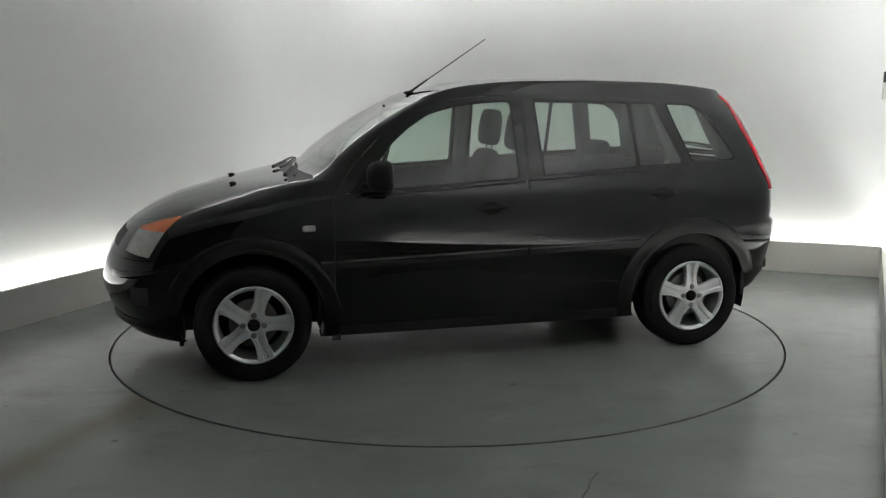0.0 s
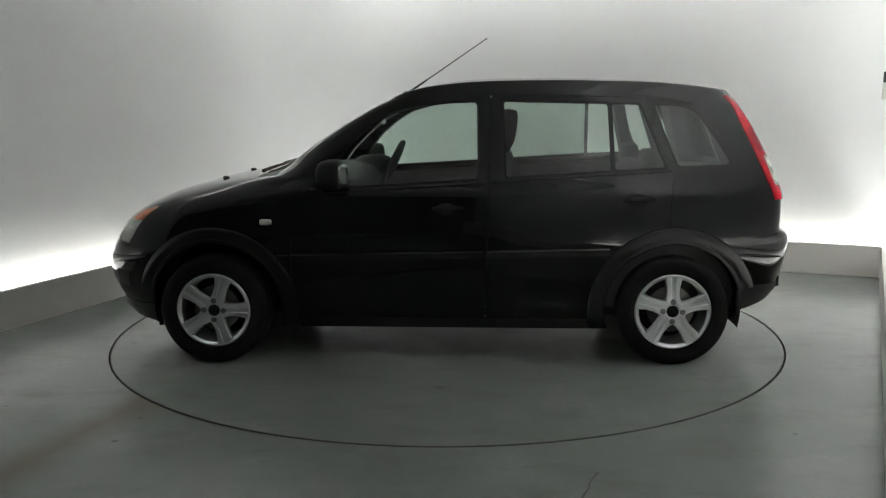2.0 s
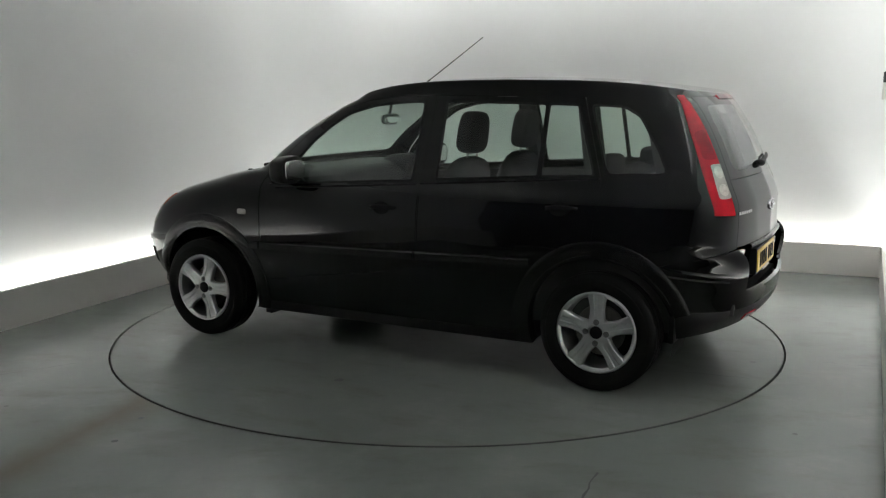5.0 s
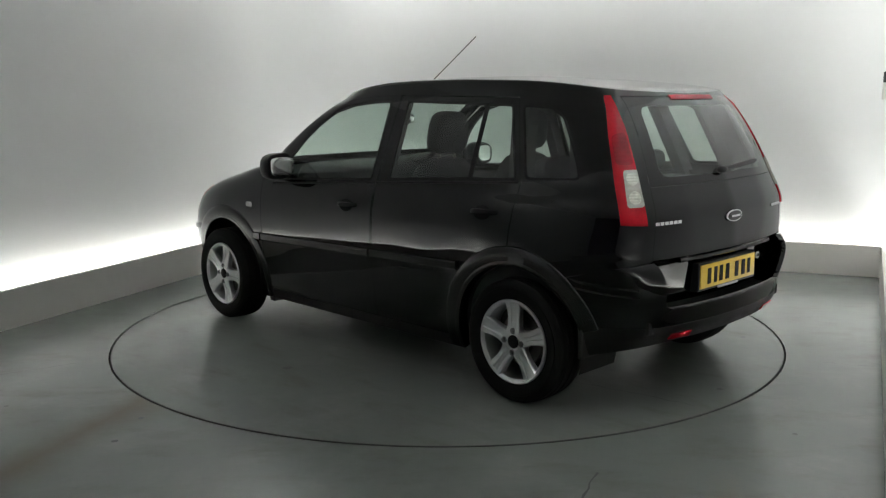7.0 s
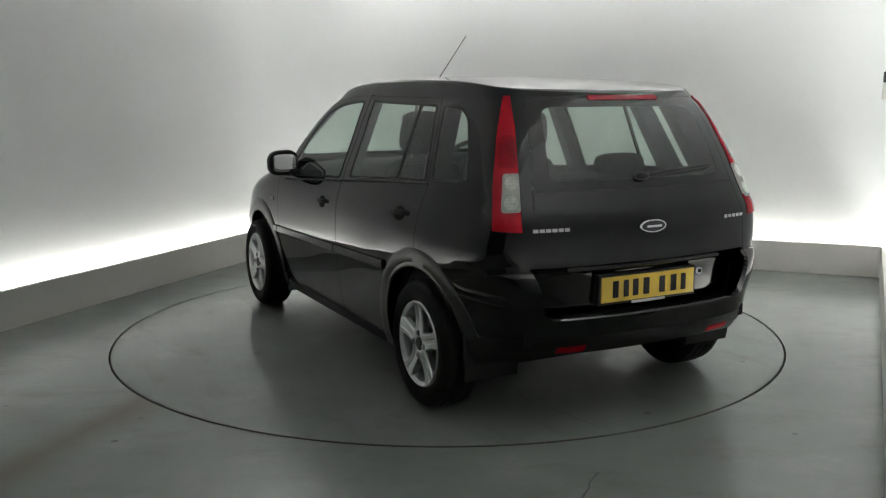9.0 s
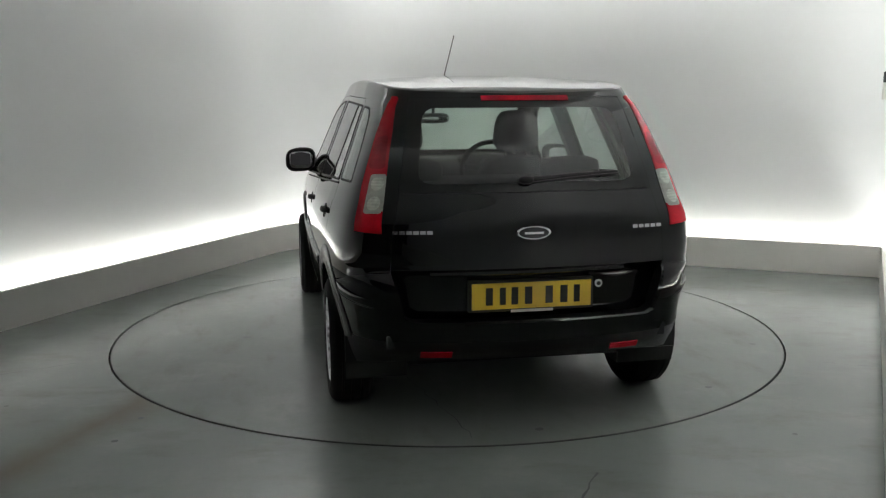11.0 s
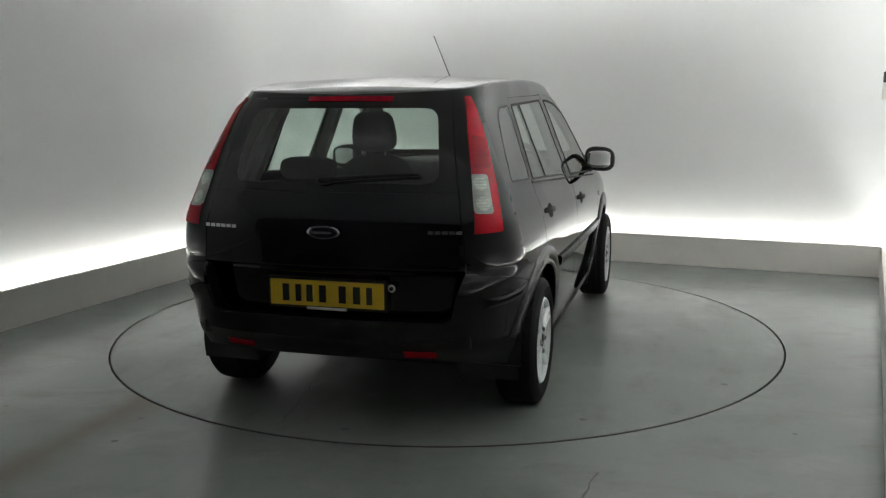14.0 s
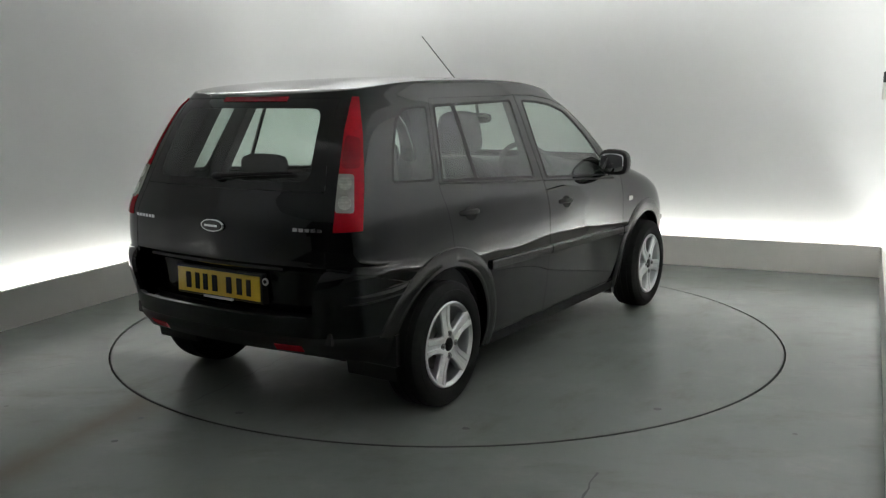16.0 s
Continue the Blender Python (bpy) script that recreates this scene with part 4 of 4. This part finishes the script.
# ---- tail details ----
def tail_patch(y0, y1, z0, z1, lift, n=8, m=3):
    rows = []
    for i in range(n + 1):
        y = y0 + (y1 - y0) * i / n
        rows.append([on_tail(y, z0 + (z1 - z0) * k / m, lift)[0] for k in range(m + 1)])
    return rows


def solid_patch(y0, y1, z0, z1, lift, n=8, m=3):
    """A thin solid plate that follows the tail."""
    rows = tail_patch(y0, y1, z0, z1, lift, n, m)
    low = tail_patch(y0, y1, z0, z1, -0.004, n, m)
    b = bmesh.new()
    t = [[b.verts.new(p) for p in r] for r in rows]
    l = [[b.verts.new(p) for p in r] for r in low]
    for i in range(n):
        for k in range(m):
            b.faces.new((t[i][k], t[i + 1][k], t[i + 1][k + 1], t[i][k + 1]))
    for i in range(n):
        for k in (0, m):
            b.faces.new((t[i][k], t[i + 1][k], l[i + 1][k], l[i][k]))
    for k in range(m):
        for i in (0, n):
            b.faces.new((t[i][k], t[i][k + 1], l[i][k + 1], l[i][k]))
    return b


part("high_brake_light", solid_patch(-0.222, 0.170, 1.426, 1.446, 0.004, 14), M_DEEP, gate, "slim red high-level brake light")
PX = -1.898
plate = bmesh.new()
add_box(plate, PX - 0.004, PX + 0.004, -0.256, 0.264, 0.561, 0.673, 0.003)
plate = part("number_plate", plate, M_YELLOW, gate, "yellow rear number plate with dark bars")
for cy, cw in ((0.190, 0.044), (0.132, 0.038), (0.080, 0.042), (0.020, 0.046), (-0.070, 0.046), (-0.135, 0.046), (-0.192, 0.038)):
    b = bmesh.new()
    add_box(b, PX - 0.0075, PX - 0.0042, cy - cw * 0.34, cy + cw * 0.34, 0.580, 0.654)
    part("character_bar", b, M_PIT, plate)
b = bmesh.new()
add_box(b, PX - 0.004, PX + 0.050, -0.268, 0.276, 0.548, 0.684, 0.005)
for v in b.verts:
    v.co.x += 0.006
part("plate_holder", b, M_PLASTIC, gate)
b = bmesh.new()
add_box(b, PX - 0.006, PX + 0.004, -0.088, 0.095, 0.5465, 0.5565, 0.001)
part("dealer_strip", b, M_PALE, gate, "pale strip with a line of small writing")
rows = []
for i in range(17):
    y = -0.40 + 0.84 * i / 16
    x = on_tail(y, 0.75)[0].x
    rows.append([Vector((x + 0.03, y, 0.712)), Vector((x - 0.008, y, 0.710)), Vector((x - 0.016, y, 0.716)), Vector((x - 0.014, y, 0.728)), Vector((x + 0.004, y, 0.734))])
b = band(rows)
part("plate_lamp_bar", b, M_PAINT, gate, "glossy black grip bar above the plate")
# round pale sticker beside the plate, with a dark centre
b = bmesh.new()
bmesh.ops.create_cone(b, cap_ends=True, segments=20, radius1=0.017, radius2=0.016, depth=0.006, matrix=pose(-1.897, -0.290, 0.655, 0, 90))
sticker = part("round_sticker", b, M_PALE, gate, "small round pale sticker")
b = bmesh.new()
bmesh.ops.create_cone(b, cap_ends=True, segments=16, radius1=0.009, radius2=0.009, depth=0.006, matrix=pose(-1.9005, -0.290, 0.655, 0, 90))
part("sticker_centre", b, M_PIT, sticker)


def oval(cy, cz, ry, rz, lift, dome, base):
    b = bmesh.new()
    rings = []
    for s, h in ((1.0, base), (1.0, lift), (0.93, lift + dome)):
        rings.append([b.verts.new(on_tail(cy + ry * s * math.cos(t), cz + rz * s * math.sin(t), h)[0]) for t in (2 * math.pi * k / 36 for k in range(36))])
    for q, r in zip(rings, rings[1:]):
        for k in range(36):
            b.faces.new((q[k], q[(k + 1) % 36], r[(k + 1) % 36], r[k]))
    b.faces.new(rings[-1])
    return b


badge = part("badge", oval(0.004, 0.884, 0.074, 0.029, 0.006, 0.003, -0.004), M_CHROME, gate, "chrome-rimmed oval badge")
face = part("badge_face", oval(0.004, 0.884, 0.064, 0.0225, 0.009, 0.002, 0.004), M_BADGE, badge, "dark blue oval")
part("emblem_bar", solid_patch(-0.036, 0.044, 0.8795, 0.8890, 0.0135, 6, 1), M_CHROME, badge)
for y0, count, pitch in ((0.588, 6, 0.028), (-0.444, 5, 0.029)):
    for i in range(count):
        y = y0 - pitch * i
        part("lettering_bar", solid_patch(y, y - 0.023, 0.886, 0.900, 0.003, 2, 1), M_CHROME, gate)
# rear wiper
b = bmesh.new()
pts = [on_tail(-0.385 + 0.40 * i / 12, 1.120 - 0.026 * i / 12, 0.012 + 0.010 * math.sin(math.pi * i / 12))[0] for i in range(13)]
tube(b, pts, [0.006 + 0.006 * i / 12 for i in range(13)], 8)
p, n = on_tail(0.02, 1.094, 0.012)
egg(b, Matrix.Translation(p) @ Matrix.Diagonal((0.022, 0.034, 0.018, 1)), 2.4, 16, 8)
pts = [on_tail(-0.40 + 0.34 * i / 12, 1.112 - 0.020 * i / 12, 0.006)[0] for i in range(13)]
tube(b, pts, 0.005, 6)
part("rear_wiper", b, M_PLASTIC, gate, "black rear wiper arm and blade")
for y0, y1 in ((0.480, 0.350), (-0.345, -0.478)):
    part("reflector", solid_patch(min(y0, y1), max(y0, y1), 0.366, 0.392, 0.006, 6, 2), M_RED, car, "red rear fog reflector")
for side in (1, -1):
    # dark strip laid on the surface as the crease's shaded line
    part("crease_shade_line", strip_moulding(-1.56, -1.845, side, lambda x: 0.602 + 0.10 * (x + 1.56), 0.010, 0.002, 14, 0.3), M_PIT, bumper)
    part("bumper_crease", strip_moulding(-1.56, -1.845, side, lambda x: 0.614 + 0.10 * (x + 1.56), 0.034, 0.009, 14, 0.3), M_PAINT, bumper)
    part("bumper_strip", strip_moulding(1.60, 1.955, side, lambda x: 0.548 - 0.10 * (x - 1.75), 0.036, 0.012, 18, 0.2), M_PAINT, car, "glossy bumper strip")
    # flat dark patch that paints the shade of the fog light recess
    rows = [[on_body(1.76 + 0.09 * i / 6, 0.395 + 0.10 * k / 4, side, 0.002) for k in range(5)] for i in range(7)]
    part("fog_recess_shade", band(rows), M_PIT, car)

# ---- aerial, washer jets, wipers ----
b = bmesh.new()
egg(b, Matrix.Translation((0.245, 0, 1.470)) @ Matrix.Diagonal((0.034, 0.015, 0.012, 1)), 2.4, 14, 8)
A0, A1 = Vector((0.240, 0, 1.475)), Vector((-0.233, 0.005, 1.791))
tube(b, [A0, A0.lerp(A1, 0.05), A0.lerp(A1, 0.22), A0.lerp(A1, 0.24), A1], [0.009, 0.007, 0.0055, 0.0032, 0.0024], 8)
egg(b, Matrix.Translation(A1) @ Matrix.Diagonal((0.004, 0.004, 0.004, 1)), 2, 8, 6)
part("aerial", b, M_PLASTIC, car, "thin black roof aerial leaning back")


def on_top(x, y, lift=0.0):
    hit, n, _, _ = HULL.ray_cast(Vector((x, y, 3)), Vector((0, 0, -1)))
    return hit + Vector((0, 0, lift))


for y in (0.31, -0.31):
    b = bmesh.new()
    egg(b, Matrix.Translation(on_top(1.315, y, 0.004)) @ Matrix.Diagonal((0.020, 0.016, 0.010, 1)), 2.4, 12, 8)
    part("washer_jet", b, M_PLASTIC, car)
def on_screen(y, z, lift):
    hit, n, _, _ = HULL.ray_cast(Vector((3, y, z)), Vector((-1, 0, 0)))
    return hit + (n if n.x > 0 else -n) * lift


for y0, y1 in ((0.50, -0.12), (-0.14, -0.62)):
    b = bmesh.new()
    tube(b, [on_screen(y0 + (y1 - y0) * i / 12, 1.016 + 0.026 * i / 12, 0.016 + 0.008 * math.sin(math.pi * i / 12)) for i in range(13)], [0.011 - 0.005 * i / 12 for i in range(13)], 8)
    tube(b, [on_screen(y0 + (y1 - y0) * i / 12 + 0.04, 1.022 + 0.028 * i / 12, 0.008) for i in range(13)], 0.006, 6)
    part("windscreen_wiper", b, M_PLASTIC, car)

# ---- inside the car ----
def pillar(xt, xb, z0, z1, width, depth, name="pillar_trim"):
    for side in (1, -1):
        rows = []
        for i in range(11):
            t = i / 10
            z = z0 + (z1 - z0) * t
            x = xb + (xt - xb) * t
            o = [on_body(x - width / 2, z, side, -0.012), on_body(x + width / 2, z, side, -0.012)]
            i0, i1 = (Vector((q.x, q.y - depth * side, q.z)) for q in o)
            rows.append([o[0], i0 + Vector((width * 0.15, 0, 0)), i1 - Vector((width * 0.15, 0, 0)), o[1], o[0]])
        part(name, band(rows), M_TRIM, car, "dark grey inner pillar trim", sharp=60)


pillar(-0.265, -0.275, 0.92, 1.44, 0.10, 0.055)
pillar(-1.100, -1.230, 0.95, 1.43, 0.10, 0.085)
pillar(-1.455, -1.610, 0.95, 1.42, 0.15, 0.15)
b = bmesh.new()
levels = (0.30, 0.5, 0.7, 0.85, 0.93, 0.955)
rings = []
for z in levels:
    x, y = outline(z)
    pts = [(max(-1.70, min(a, 0.86)), min(c, 10)) for a, c in zip(x, y)]
    inset = [(a, c * (1 - 0.085 / max(W_OF(z), 0.1))) for a, c in pts]
    full = inset + [(a, -c) for a, c in inset[-2:0:-1]]
    rings.append([b.verts.new((a, c, z + (-0.060 * a if z > 0.9 else 0) * 0.9)) for a, c in full])
for q, r in zip(rings, rings[1:]):
    for k in range(len(q)):
        b.faces.new((q[k], q[(k + 1) % len(q)], r[(k + 1) % len(q)], r[k]))
b.faces.new(rings[0])
part("cabin_trim", b, M_TRIM, car, "dark grey cabin trim and floor", smooth=False)
b = bmesh.new()
x, y = outline(1.435)
pts = [(a * 0.985 - 0.01, c * 0.95) for a, c in zip(x, y)]
full = pts + [(a, -c) for a, c in pts[-2:0:-1]]
r0 = [b.verts.new((min(a, 0.27), c, 1.421)) for a, c in full]
r1 = [b.verts.new((min(a, 0.22) * 0.97, c * 0.92, 1.436)) for a, c in full]
for k in range(len(r0)):
    b.faces.new((r0[k], r0[(k + 1) % len(r0)], r1[(k + 1) % len(r0)], r1[k]))
b.faces.new(r1)
part("headlining", b, M_LINING, car, "grey cloth headlining")
b = bmesh.new()
egg(b, Matrix.Translation((0.72, 0, 0.93)) @ Matrix.Diagonal((0.26, 0.70, 0.105, 1)), 4.0, 36, 14)
egg(b, Matrix.Translation((0.52, -0.36, 1.01)) @ Matrix.Diagonal((0.12, 0.19, 0.06, 1)), 3.0, 20, 10)
part("dashboard", b, M_TRIM, car, "dark grey dashboard")
b = bmesh.new()
sm = Matrix.Translation((0.40, -0.36, 0.985)) @ Matrix.Rotation(radians(-25), 4, "Y")
ringpts = [sm @ Vector((0, 0.185 * math.cos(t), 0.185 * math.sin(t))) for t in (2 * math.pi * k / 36 for k in range(37))]
tube(b, ringpts, 0.016, 8)
for t in (radians(-90), radians(10), radians(170)):
    tube(b, [sm @ Vector((0.02, 0, 0)), sm @ Vector((0, 0.18 * math.cos(t), 0.18 * math.sin(t)))], 0.016, 6)
egg(b, sm @ Matrix.Diagonal((0.03, 0.07, 0.06, 1)), 2.6, 16, 8)
part("steering_wheel", b, M_TRIM, car, "black steering wheel on the right-hand side")
b = bmesh.new()
egg(b, Matrix.Translation((0.41, 0.015, 1.308)) @ Matrix.Diagonal((0.014, 0.105, 0.034, 1)), 3.5, 20, 10)
tube(b, [(0.42, 0.015, 1.33), (0.40, 0.015, 1.40)], 0.010, 8)
rv = part("interior_mirror", b, M_TRIM, car, "dark rear-view mirror")
b = bmesh.new()
egg(b, Matrix.Translation((0.399, 0.015, 1.308)) @ Matrix.Diagonal((0.005, 0.096, 0.027, 1)), 4, 18, 8)
part("mirror_glass", b, M_MIRROR, rv)


def seat(cy, dx):
    s = new("front_seat")
    s.parent = car
    b = bmesh.new()
    egg(b, Matrix.Translation((-0.06 + dx, cy, 0.56)) @ Matrix.Diagonal((0.27, 0.25, 0.09, 1)), 4, 24, 12)
    part("cushion", b, M_CLOTH, s)
    b = bmesh.new()
    vs = egg(b, Matrix.Translation((-0.33 + dx, cy, 0.825)) @ Matrix.Rotation(radians(-14), 4, "Y") @ Matrix.Diagonal((0.075, 0.245, 0.29, 1)), 3.6, 28, 16)
    for v in vs:
        v.co.y = cy + (v.co.y - cy) * (1.0 - 0.45 * max(0.0, v.co.z - 0.9))
    part("backrest", b, M_CLOTH, s)
    b = bmesh.new()
    vs = egg(b, Matrix.Translation((-0.412 + dx, cy, 1.247)) @ Matrix.Rotation(radians(-8), 4, "Y") @ Matrix.Diagonal((0.055, 0.134, 0.118, 1)), 4.2, 28, 16)
    for v in vs:
        v.co.y = cy + (v.co.y - cy) * (1.0 - 0.9 * max(0.0, v.co.z - 1.20))
    part("headrest", b, M_CLOTH, s)
    for d in (0.062, -0.062):
        b = bmesh.new()
        tube(b, [(-0.395 + dx, cy + d, 1.04), (-0.408 + dx, cy + d, 1.16)], 0.006, 8)
        part("headrest_post", b, M_STEEL, s)
    return s


for cy, dx in ((0.345, 0.07), (-0.335, 0.04)):
    tagged(seat(cy, dx), "dark grey cloth front seat with a headrest")
bench = new("rear_seat")
bench.parent = car
tagged(bench, "dark grey cloth rear bench seat")
b = bmesh.new()
egg(b, Matrix.Translation((-0.85, 0, 0.56)) @ Matrix.Diagonal((0.25, 0.62, 0.10, 1)), 5, 30, 12)
part("cushion", b, M_CLOTH, bench)
b = bmesh.new()
egg(b, Matrix.Translation((-1.10, 0, 0.80)) @ Matrix.Rotation(radians(-16), 4, "Y") @ Matrix.Diagonal((0.07, 0.64, 0.265, 1)), 5, 36, 14)
part("backrest", b, M_CLOTH, bench)
for cy in (0.40, -0.40):
    b = bmesh.new()
    egg(b, Matrix.Translation((-1.165, cy, 1.09)) @ Matrix.Diagonal((0.05, 0.15, 0.060, 1)), 3.6, 20, 10)
    part("headrest", b, M_CLOTH, bench)
b = bmesh.new()
add_box(b, -1.66, -1.20, -0.62, 0.62, 0.985, 1.005, 0.006)
part("parcel_shelf", b, M_TRIM, car, "dark grey parcel shelf")
bm.free()


# ---- motions ----
def motions():
    walk(car, [(t, pose(0, 0, 0, 0, 0, a) @ pose(-AXIS[0], -AXIS[1], 0)) for t, a in TURN])
    walk(turntable, [(t, pose(0, 0, 0, 0, 0, a)) for t, a in TURN])


motions()
